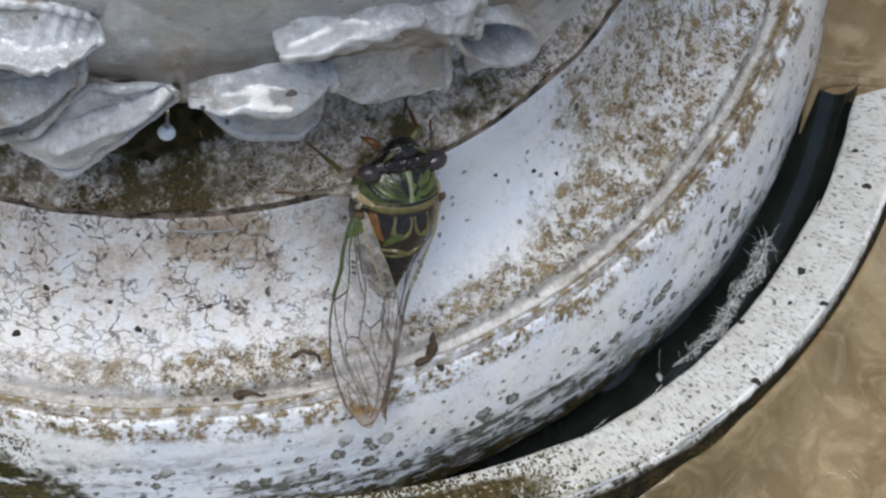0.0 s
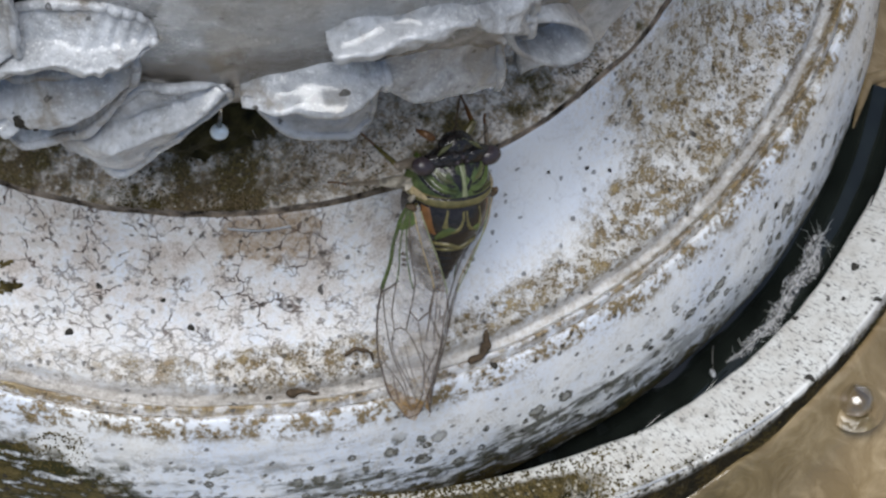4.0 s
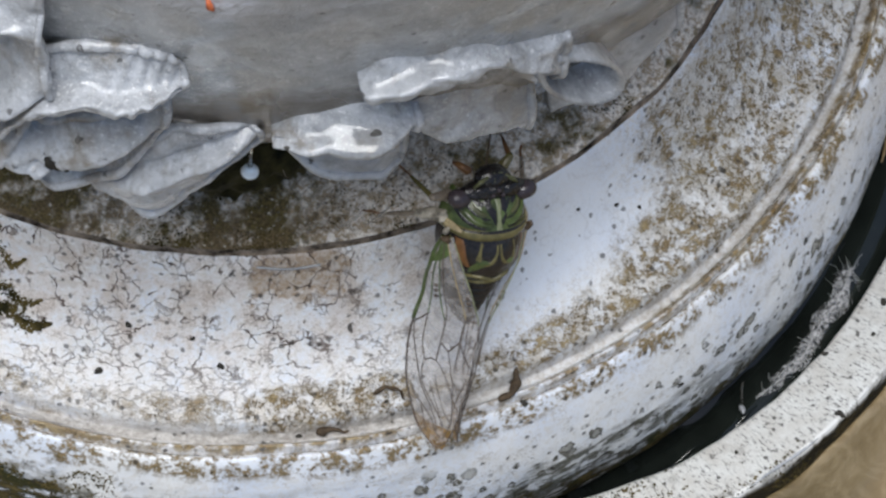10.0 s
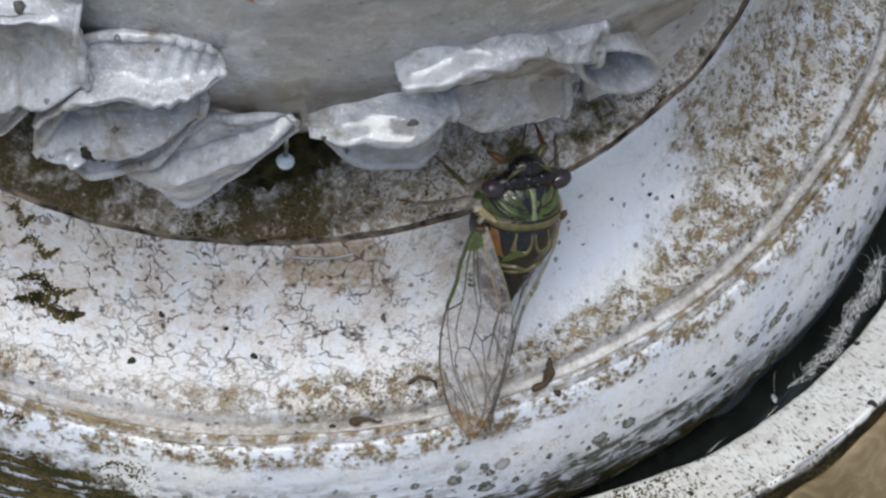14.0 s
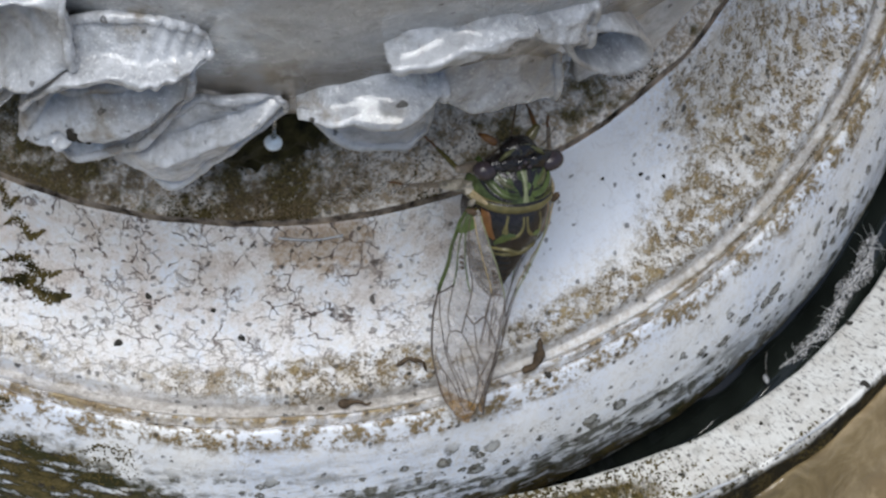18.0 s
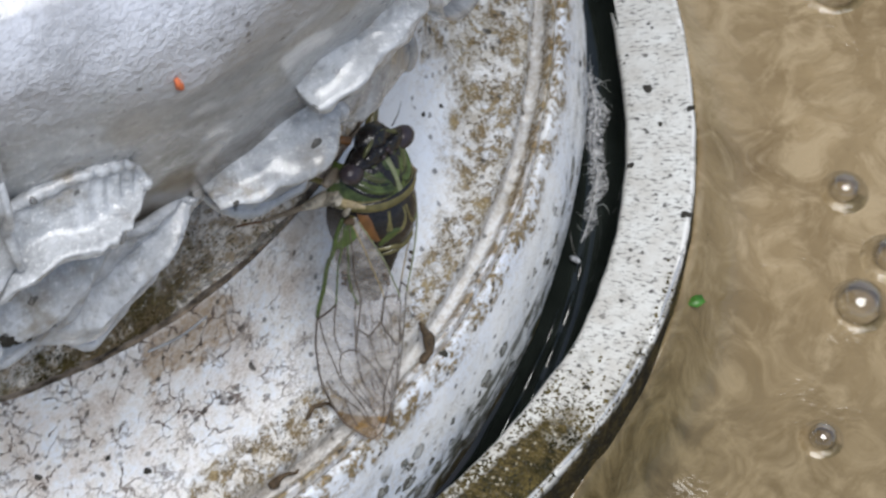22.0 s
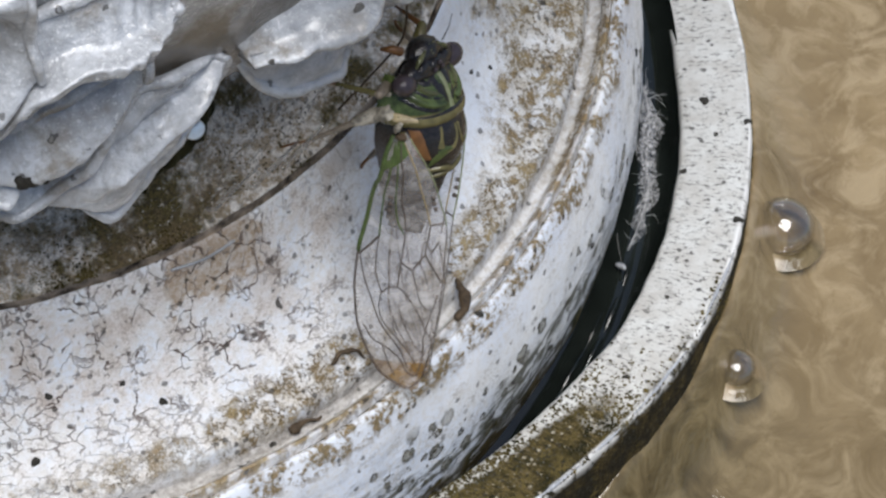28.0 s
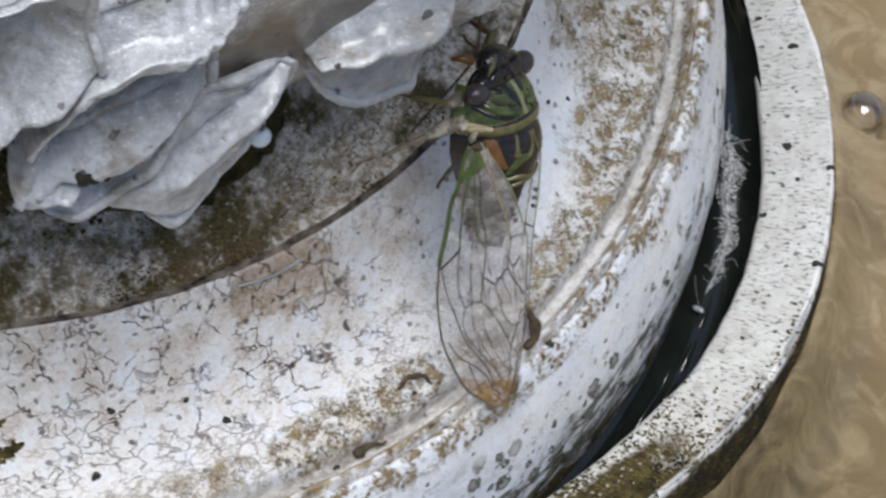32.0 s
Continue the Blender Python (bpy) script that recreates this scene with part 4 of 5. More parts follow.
def hollow_shade_sheet():
    """A near-black mossy sheet that carries the shade of the hollow behind the low leaf."""
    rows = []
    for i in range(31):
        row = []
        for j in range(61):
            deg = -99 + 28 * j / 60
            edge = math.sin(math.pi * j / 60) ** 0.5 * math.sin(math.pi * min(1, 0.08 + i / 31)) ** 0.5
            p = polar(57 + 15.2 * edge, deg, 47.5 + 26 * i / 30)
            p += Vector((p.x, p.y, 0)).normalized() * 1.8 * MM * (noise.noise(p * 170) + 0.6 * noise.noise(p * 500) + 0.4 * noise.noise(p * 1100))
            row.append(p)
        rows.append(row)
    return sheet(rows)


moss_and_shade = tagged(new("moss_and_shade"), "moss in the hollow under the leaves, its shade painted near black", "moss")
part("shade_sheet", hollow_shade_sheet(), moss_shade_mat, moss_and_shade)

# ---- cicada, built about its ocelli: x to its right, y ahead, z up from its back ----
cicada = tagged(new("cicada"), "green and black cicada with clear dark-veined wings, clinging to the pedestal", "cicada")
SEAT = Matrix(((0.8889, 0.1417, 0.4357, 0.0401), (0.3605, 0.3705, -0.8560, -0.0695), (-0.2827, 0.9180, 0.2782, 0.0588), (0, 0, 0, 1)))


def mm(*p):
    return Vector(p) * MM


def perched(deg, r, z):
    """A place about the fountain's axis, in the cicada's own space."""
    return SEAT.inverted() @ polar(r, deg, z)


# shells over the back: sections of (y, half width, height, underside)
PRONOTUM = smooth_line([Vector(s) for s in ((-1.5, 4.1, -0.5), (-2.4, 4.6, 0.5), (-3.8, 5.1, 1.35), (-5.1, 5.4, 1.8))], 6)
COLLAR = smooth_line([Vector(s) for s in ((-5.0, 5.45, 1.85), (-5.3, 5.8, 2.15), (-5.9, 5.9, 2.3), (-6.35, 5.6, 2.1), (-6.5, 5.2, 1.7))], 4)
MESONOTUM = smooth_line([Vector(s) for s in ((-6.2, 5.0, 2.2), (-7.6, 5.2, 2.8), (-9.4, 5.0, 3.0), (-11.2, 4.4, 2.6), (-12.6, 3.8, 1.9), (-13.4, 3.4, 1.2))], 5)
UNDER = -4.2


def back_height(shell, x, y):
    """The height of a shell at (x, y)."""
    ya = shell[0]
    for p, q in zip(shell, shell[1:]):
        if q.x <= y <= p.x:
            ya = p.lerp(q, (p.x - y) / max(1e-6, p.x - q.x))
            break
    else:
        ya = shell[0] if y > shell[0].x else shell[-1]
    side = min(0.995, abs(x) / ya.y)
    return UNDER + (ya.z - UNDER) * (1 - side * side) ** 0.4


def arch(shell, sides=32, dent=0.0):
    """A shell over the back, a little uneven."""
    rows = []
    for y, w, top in shell:
        row = []
        for k in range(sides + 1):
            a = math.pi * k / sides
            p = Vector((-w * math.cos(a), y, UNDER + (top - UNDER) * math.sin(a) ** 0.8))
            p.z += dent * noise.noise(p * 0.9)
            row.append(p * MM)
        rows.append(row)
    return sheet(rows[::-1])


def stripe(shell, points, widths, lift=0.12):
    """A low rounded band lying on a shell, through (x, y) places."""
    line = smooth_line([Vector((x, y, 0)) for x, y in points], 6)
    n, rows = len(line), []
    for i, p in enumerate(line):
        way = (line[min(n - 1, i + 1)] - line[max(0, i - 1)]).normalized()
        side = Vector((-way.y, way.x, 0))
        k = i / (n - 1) * (len(widths) - 1)
        j = min(len(widths) - 2, int(k))
        w = widths[j] + (widths[j + 1] - widths[j]) * (k - j)
        row = []
        for a, h in ((-1.0, -0.25), (-0.7, 0.6), (0, 1.0), (0.7, 0.6), (1.0, -0.25)):
            q = p + side * a * w
            row.append(mm(q.x, q.y, back_height(shell, q.x, q.y) + lift * h))
        rows.append(row)
    bm = sheet(rows)
    bmesh.ops.recalc_face_normals(bm, faces=bm.faces)
    return bm


part("head", join(ball(mm(0, -1.3, -1.7), mm(4.5, 1.35, 1.55), None, 28, 18, 0.15), ball(mm(0, 0.1, -2.3), mm(2.3, 1.5, 1.6), None, 20, 14, 0.15),
                  ball(mm(-1.9, -0.9, -0.9), mm(1.2, 0.8, 0.6)), ball(mm(1.9, -0.9, -0.9), mm(1.2, 0.8, 0.6)), ball(mm(0, -0.9, -0.65), mm(1.1, 0.8, 0.5))), shell_black, cicada, "glossy black head")
for s in (-1, 1):
    part("eye", ball(mm(4.4 * s, -1.9, -1.5), mm(1.6, 1.2, 1.25), pose(0, 0, 0, 0, 0, 16 * s)), eye_mat, cicada, "dark grey-brown bulging eye")
    part("antenna", tube([mm(2.6 * s, 0.5, -1.6), mm(3.3 * s, 1.9, -1.3), mm(3.9 * s, 3.2, -1.4)], [0.00008, 0.00005, 0.00003], 5), shell_black, cicada)
    part("brow_mark", tube([mm(1.1 * s, 0.9, -1.3), mm(2.2 * s, 0.3, -1.15), mm(3.0 * s, -0.4, -1.1)], [0.00012, 0.0003, 0.00012], 7), shell_moss, cicada)
    for k in range(4):
        part("face_line", tube([mm(0.25 * s, 1.35 - 0.3 * k, -1.35 + 0.16 * k), mm(1.2 * s, 0.95 - 0.3 * k, -1.5 + 0.16 * k)], [0.0001, 0.00007], 5), shell_moss, cicada)
for x, y in ((-0.65, -1.15), (0.65, -1.15), (0, -0.45)):
    part("ocellus", ball(mm(x, y, -0.1), mm(0.3, 0.3, 0.24), None, 10, 8), eye_mat, cicada)

part("pronotum", arch(PRONOTUM, 32, 0.22), shell_green, cicada, "green pronotum with dark creases")
part("collar", arch(COLLAR, 32, 0.08), shell_olive, cicada, "olive collar band")
part("midline", stripe(PRONOTUM, [(0, -1.7), (0, -2.8), (0, -4.0), (0, -4.9)], [0.5, 0.28, 0.26, 0.5], 0.18), shell_pale, cicada, "pale line down the pronotum")
for s in (-1, 1):
    part("dark_wedge", stripe(PRONOTUM, [(1.15 * s, -1.7), (0.85 * s, -2.9), (0.45 * s, -4.3)], [0.85, 0.55, 0.1], 0.1), shell_black, cicada)
    part("crease", stripe(PRONOTUM, [(1.1 * s, -4.75), (2.5 * s, -4.75), (4.0 * s, -4.1), (5.0 * s, -2.9)], [0.06, 0.2, 0.24, 0.12], 0.07), shell_black, cicada)
    part("fold", stripe(PRONOTUM, [(1.0 * s, -4.3), (2.5 * s, -4.15), (3.7 * s, -3.5), (4.6 * s, -2.5)], [0.2, 0.38, 0.42, 0.2], 0.42), shell_green, cicada, "green fold of the pronotum")
    part("crease", stripe(PRONOTUM, [(1.0 * s, -3.7), (2.2 * s, -3.55), (3.3 * s, -2.9), (4.0 * s, -2.1)], [0.05, 0.16, 0.2, 0.1], 0.07), shell_black, cicada)
    part("fold", stripe(PRONOTUM, [(1.6 * s, -3.1), (2.4 * s, -2.95), (3.2 * s, -2.3)], [0.12, 0.36, 0.2], 0.4), shell_moss, cicada)
    part("dark_spot", stripe(PRONOTUM, [(1.9 * s, -2.3), (3.0 * s, -1.8)], [0.2, 0.35, 0.15], 0.06), shell_black, cicada)
    part("collar_side", stripe(COLLAR, [(4.4 * s, -5.4), (5.1 * s, -5.3), (5.7 * s, -5.5)], [0.2, 0.4, 0.2], 0.12), shell_tan, cicada)
part("collar_groove", stripe(COLLAR, [(-4.9, -5.2), (-2.5, -5.15), (0, -5.1), (2.5, -5.15), (4.9, -5.2)], [0.06, 0.1, 0.16, 0.1, 0.06], 0.05), shell_black, cicada)
part("mesonotum", arch(MESONOTUM, 32, 0.06), shell_black, cicada, "black mesonotum with green marks")
for s in (-1, 1):
    part("green_mark", stripe(MESONOTUM, [(0.22 * s, -6.6), (0.3 * s, -7.8), (0.8 * s, -8.9), (1.7 * s, -9.3)], [0.14, 0.16, 0.26, 0.3], 0.1), shell_olive, cicada)
    part("green_mark", stripe(MESONOTUM, [(1.2 * s, -9.0), (2.0 * s, -9.2), (2.5 * s, -9.9), (2.9 * s, -11.0)], [0.2, 0.62, 0.45, 0.12], 0.12), shell_green, cicada)
    part("green_mark", stripe(MESONOTUM, [(2.1 * s, -6.5), (2.3 * s, -7.6), (2.35 * s, -8.8)], [0.12, 0.14, 0.36], 0.1), shell_olive, cicada)
    part("orange_mark", stripe(MESONOTUM, [(4.2 * s, -6.7), (4.1 * s, -8.1), (3.75 * s, -9.5), (3.2 * s, -10.1)], [0.3, 0.45, 0.5, 0.2], 0.14), shell_rust, cicada)
    part("side_mark", stripe(MESONOTUM, [(4.75 * s, -7.0), (4.7 * s, -8.4), (4.4 * s, -9.6)], [0.1, 0.18, 0.1], 0.1), shell_olive, cicada)
part("cross_ridge", join(stripe(MESONOTUM, [(-3.3, -11.9), (-1.6, -11.5), (0, -12.2), (1.6, -11.5), (3.3, -11.9)], [0.2, 0.4, 0.5, 0.4, 0.2], 0.4),
                         stripe(MESONOTUM, [(-2.9, -13.1), (-1.2, -12.6), (0, -12.2), (1.2, -12.6), (2.9, -13.1)], [0.2, 0.36, 0.45, 0.36, 0.2], 0.4)), shell_olive, cicada, "raised olive cross on the thorax")
for k in range(7):
    y0, w = -13.0 - 1.15 * k, (3.7, 3.5, 3.1, 2.6, 2.1, 1.6, 1.0)[k]
    top = 1.5 - 0.32 * k
    part("abdomen_segment", arch([Vector(v) for v in ((y0, w * 0.96, top - 0.2), (y0 - 0.35, w, top), (y0 - 1.15, w * 0.97, top - 0.2))], 20), shell_black, cicada)
part("belly", ball(mm(0, -10, -4.1), mm(3.2, 8.5, 1.5)), shell_black, cicada)


def wing_at(s, w, side, drop=0.0):
    """A place on a folded wing: s from base to tip, w from the ridge over the back (0) to the front edge (1)."""
    def pick(table):
        xs, ys = [a for a, _ in table], [b for _, b in table]
        n = len(xs)
        i = max(k for k in range(n - 1) if xs[k] <= s or k == 0)

        def rise(k):
            lo, hi = max(0, k - 1), min(n - 1, k + 1)
            return (ys[hi] - ys[lo]) / (xs[hi] - xs[lo])
        h = xs[i + 1] - xs[i]
        t = min(1.0, max(0.0, (s - xs[i]) / h))
        return ((2 * t ** 3 - 3 * t * t + 1) * ys[i] + (t ** 3 - 2 * t * t + t) * h * rise(i)
                + (3 * t * t - 2 * t ** 3) * ys[i + 1] + (t ** 3 - t * t) * h * rise(i + 1))
    inner = pick([(0, 4.7), (0.12, 3.6), (0.25, 1.9), (0.36, 0.7), (0.6, 0.3), (0.85, 0.3), (1, 0.9)])
    ridge = pick([(0, -0.6), (0.12, 1.5), (0.25, 2.3), (0.38, 2.6), (0.6, 2.5), (0.8, 1.9), (1, 0.9)])
    wide = pick([(0, 1.4), (0.1, 4.2), (0.25, 7.0), (0.42, 8.8), (0.6, 9.2), (0.78, 8.1), (0.9, 5.9), (0.96, 4.2), (1, 1.8)])
    y = -6.9 - 32.5 * s - (0.5 * w * (1 - s) if s < 0.2 else 0) + 1.2 * w * s * (1 - s)
    slope = radians(59 if side < 0 else 72)
    bow = 0.8 * math.sin(math.pi * w) * (1 - 0.5 * s)
    x = inner + wide * w * math.cos(slope) + bow * math.sin(slope)
    z = ridge - wide * w * math.sin(slope) + bow * math.cos(slope) - drop
    p = Vector((side * x, y, z))
    p.z += 0.16 * noise.noise(Vector((s * 9 + 3 * side, w * 5, 0)))
    return p * MM


def wing(side):
    ob = part("forewing", sheet([[wing_at(0.9 * i / 52, j / 16, side) for j in range(17)] for i in range(53)]), wing_mat, cicada, "clear wrinkled wing membrane")
    part("wing_tip", sheet([[wing_at(0.9 + 0.1 * i / 8, j / 14, side) for j in range(15)] for i in range(9)]), amber_mat, ob, "amber-brown wing tip")

    def vein(points, thick=0.075, mat=vein_mat, name="vein"):
        line = [wing_at(min(0.995, p[0]), p[1], side, -0.05) for p in smooth_line([(a, b, 0) for a, b in points], 6)]
        part(name, tube(line, thick * 0.85 * MM, 6), mat, ob)
    vein([(0.0, 1), (0.12, 1), (0.3, 1), (0.49, 1)], 0.3, costa_mat, "green_front_vein")
    vein([(0.49, 1), (0.6, 1), (0.75, 1), (0.88, 1), (0.95, 0.95)], 0.15)
    vein([(0.95, 0.95), (0.985, 0.7), (0.99, 0.3), (0.96, 0.0)], 0.1)
    vein([(0.02, 0.02), (0.15, 0.0), (0.3, 0.0), (0.36, 0.0)], 0.1, shell_pale, "pale_back_edge")
    vein([(0.36, 0.0), (0.6, 0.0), (0.8, 0.0), (0.96, 0)], 0.07)
    vein([(0.02, 0.75), (0.15, 0.82), (0.3, 0.83), (0.42, 0.8)], 0.12, costa_mat, "green_vein")
    vein([(0.42, 0.8), (0.46, 0.88), (0.5, 0.98)], 0.14)
    vein([(0.5, 0.97), (0.58, 0.9), (0.65, 0.82), (0.71, 0.76), (0.76, 0.69), (0.83, 0.52), (0.92, 0.32)], 0.09)
    vein([(0.42, 0.8), (0.5, 0.78), (0.57, 0.76), (0.63, 0.69)], 0.09)
    vein([(0.02, 0.5), (0.14, 0.55), (0.27, 0.56), (0.38, 0.5), (0.5, 0.5), (0.605, 0.51)], 0.1)
    vein([(0.02, 0.3), (0.12, 0.26), (0.24, 0.24), (0.36, 0.2)], 0.1, shell_tan, "pale_vein")
    vein([(0.03, 0.6), (0.12, 0.66), (0.24, 0.66), (0.34, 0.62), (0.4, 0.52)], 0.1, costa_mat, "green_vein")
    vein([(0.36, 0.2), (0.355, 0.1), (0.35, 0.02)], 0.12)
    vein([(0.36, 0.2), (0.42, 0.22), (0.475, 0.22), (0.53, 0.12), (0.575, 0.03)], 0.1)
    vein([(0.475, 0.22), (0.51, 0.3), (0.535, 0.36), (0.52, 0.45), (0.51, 0.5)], 0.12)
    vein([(0.535, 0.36), (0.6, 0.29), (0.655, 0.24), (0.69, 0.13), (0.68, 0.03)])
    vein([(0.605, 0.51), (0.61, 0.6), (0.635, 0.69)], 0.1)
    vein([(0.605, 0.51), (0.63, 0.41), (0.7, 0.25), (0.765, 0.13), (0.8, 0.03)])
    vein([(0.635, 0.69), (0.69, 0.72), (0.75, 0.66), (0.83, 0.42), (0.9, 0.2)])
    vein([(0.67, 0.5), (0.75, 0.4), (0.83, 0.24), (0.87, 0.08)], 0.06)
    vein([(0.72, 0.55), (0.78, 0.46), (0.86, 0.3)], 0.06)
    vein([(0.77, 0.93), (0.82, 0.84), (0.84, 0.7), (0.88, 0.5), (0.93, 0.35), (0.95, 0.2)], 0.09)
    vein([(0.84, 0.72), (0.9, 0.7), (0.95, 0.62)], 0.08)
    vein([(0.63, 0.03), (0.72, 0.09), (0.8, 0.12), (0.88, 0.1), (0.95, 0.15)], 0.08)
    for k in range(3):
        a = 0.24 + 0.025 * k
        part("wing_mark", tube([wing_at(a, 0.07, side, -0.1), wing_at(a + 0.004, 0.13, side, -0.1)], [0.0002, 0.00024], 6), vein_mat, ob)
    for k in range(3):
        a = 0.25 + 0.03 * k
        part("wing_mark", tube([wing_at(a, 0.71, side, -0.1), wing_at(a + 0.004, 0.77, side, -0.08)], [0.0002, 0.00018], 6), vein_mat, ob)
    part("wing_base", sheet([[wing_at(0.004 + 0.13 * i / 8 * (0.45 + 0.55 * j / 8), 0.3 + 0.7 * j / 8, side, -0.05) for j in range(9)] for i in range(9)]), costa_mat, ob, "green leathery wing base")
    part("wing_hinge", ball(wing_at(0.0, 0.4, side), mm(0.8, 0.45, 0.5), pose(0, 0, 0, 0, 0, 35 * side), 14, 10, 0.5), bark_mat, cicada, "brown wing hinge")


wing(-1)
wing(1)


def leg(points, radii, name="leg", mat=None, shin_mat=None):
    """Thigh, shin and foot along points: hip, knee, ankle, claws."""
    def limb(a, b, r0, r1, belly=0.25):
        n = 8
        return tube([a.lerp(b, k / n) for k in range(n + 1)], [MM * (r0 + (r1 - r0) * k / n) * (1 + belly * math.sin(math.pi * k / n)) for k in range(n + 1)], 9)
    root = part(name, limb(points[0], points[1], radii[0], radii[1]), mat or leg_mat, cicada)
    part("knee", ball(points[1], mm(*(radii[1] * 1.02,) * 3), None, 12, 8), mat or leg_mat, root)
    part("shin", limb(points[1], points[2], radii[1] * 0.7, radii[2], 0.1), shin_mat or leg_mat, root)
    part("claw", tube(smooth_line(points[2:], 3), MM * radii[2] * 0.7, 6), shell_rust, root)


leg([mm(-3.2, -3.0, -4.0), mm(-7.3, -2.1, -2.7), mm(-7.8, -2.4, -7.6), mm(-8.1, -2.3, -8.8), mm(-8.8, -1.8, -9.6)], (0.6, 0.5, 0.22), "foreleg", leg_mat, shell_olive)
leg([mm(2.0, -1.0, -4.2), mm(3.4, 0.9, -4.6), mm(3.7, 1.6, -7.4), mm(3.7, 2.0, -8.6), mm(3.7, 2.4, -9.2)], (0.6, 0.5, 0.2), "foreleg", shell_olive, shell_rust)
leg([mm(-4.6, -5.6, -3.6), mm(-7.4, -6.2, -5.2), perched(-69.2, 73.2, 51.0), perched(-69.9, 72.0, 50.2), perched(-70.6, 71.2, 49.6)], (0.85, 0.5, 0.2), "midleg", pale_leg_mat)
leg([mm(3.3, -6.2, -4.4), mm(7.2, -4.6, -6.4), mm(8.6, -3.8, -9.8), mm(8.9, -3.6, -10.8), mm(9.3, -3.2, -11.4)], (0.7, 0.45, 0.25), "midleg")
leg([mm(3.2, -9.4, -4.6), mm(5.6, -13.0, -7.4), mm(6.2, -18.5, -11.4), mm(6.4, -19.6, -12.2), mm(6.6, -20.4, -12.6)], (0.65, 0.45, 0.28), "hindleg")
part("foreleg_thigh", tube([mm(-2.2, 0.2, -3.6), mm(-3.0, 0.9, -3.2), mm(-3.8, 1.3, -3.7), mm(-4.2, 1.1, -4.8)], [0.0003, 0.00055, 0.00045, 0.0002], 9), shell_rust, cicada, "orange-brown thigh beside the head")
part("hip", ball(mm(-4.9, -5.0, -3.2), mm(1.9, 0.75, 1.0), pose(0, 0, 0, 0, 20, 24), 16, 12, 0.5), pale_leg_mat, cicada, "pale chalky hip")
part("hip", ball(mm(-4.4, -3.2, -3.8), mm(1.6, 0.6, 0.9), pose(0, 0, 0, 0, 10, -20), 16, 12, 0.5), pale_leg_mat, cicada, "pale chalky hip")
part("wing_root", tube([mm(-5.4, -5.6, -0.9), mm(-5.6, -6.4, -1.3), mm(-5.3, -7.0, -1.6)], [0.0002, 0.00042, 0.0002], 8), pale_leg_mat, cicada, "chalky white wing root")

# ---- lichen spots, down, silk, bits ----
def rim_height(p):
    return -17.6 * MM + TILT[0] * p.x + TILT[1] * p.y


def blot(p, normal, size, seed):
    """A thin, uneven crust."""
    rnd = random.Random(seed)
    turn = normal.to_track_quat("Z", "Y").to_matrix().to_4x4()
    bm = bmesh.new()
    n = 18
    turns = [rnd.uniform(0, 6.3) for _ in range(3)]
    ring = [1 + 0.16 * math.sin(2 * k * 6.283 / n + turns[0]) + 0.12 * math.sin(3 * k * 6.283 / n + turns[1]) + 0.07 * math.sin(5 * k * 6.283 / n + turns[2]) for k in range(n)]
    mid = bm.verts.new(Matrix.Translation(p) @ turn @ Vector((0, 0, 0.22 * size)))
    inner = [bm.verts.new(Matrix.Translation(p) @ turn @ Vector((0.6 * size * ring[k] * math.cos(k * 2 * math.pi / n), 0.6 * size * ring[k] * math.sin(k * 2 * math.pi / n), 0.2 * size))) for k in range(n)]
    outer = [bm.verts.new(Matrix.Translation(p) @ turn @ Vector((size * ring[k] * math.cos(k * 2 * math.pi / n), size * ring[k] * math.sin(k * 2 * math.pi / n), -0.1 * size))) for k in range(n)]
    for k in range(n):
        j = (k + 1) % n
        bm.faces.new((mid, inner[k], inner[j]))
        bm.faces.new((inner[k], outer[k], outer[j], inner[j]))
    return bm


def rim_spots():
    for k, (deg, r, size) in enumerate([(-25.3, 104.3, 0.8), (-27.2, 109.0, 0.9), (-28.5, 105.6, 0.45), (-32.2, 102.1, 0.45), (-36.1, 109.2, 0.9),
                                        (-47.6, 109.0, 0.75), (-44.0, 104.6, 0.4), (-15.2, 107.0, 0.7), (-12.0, 104.0, 0.5), (-51.5, 106.0, 0.5)]):
        p = polar(r - rim_in(deg), deg, 0)
        p.z = rim_height(p) - (0.25 * MM if r > 108.8 else 0)
        part("lichen_spot", blot(p, Vector((-TILT[0], -TILT[1], 1)).normalized(), size * MM, k), spot_mat, rim)


def band_height(r):
    for (a, za), (b, zb) in zip(profile(BAND + LIP), profile(BAND + LIP)[1:]):
        if a <= r <= b and b > a:
            return za + (zb - za) * (r - a) / (b - a), (za - zb) / (b - a)
    return 22.0, 0.0


def band_spots():
    for k, (deg, r, size) in enumerate([(-47.9, 75.0, 0.3), (-43.8, 76.5, 0.32), (-41.7, 78.0, 0.3), (-87, 77.6, 0.4), (-84.4, 80.2, 0.45), (-77.9, 87.6, 0.45),
                                        (-29.8, 93.6, 0.5), (-45.4, 94.6, 0.5), (-59.5, 90.6, 0.5), (-95, 82, 0.5), (-93, 77, 0.45), (-70.5, 86.0, 0.4), (-55.2, 84.5, 0.35)]):
        z, fall = band_height(r)
        out = polar(1000, deg, 0)
        part("lichen_spot", blot(polar(r, deg, z), (out * fall + Vector((0, 0, 1))).normalized(), size * MM, 40 + k), spot_mat, base)


rim_spots()
band_spots()


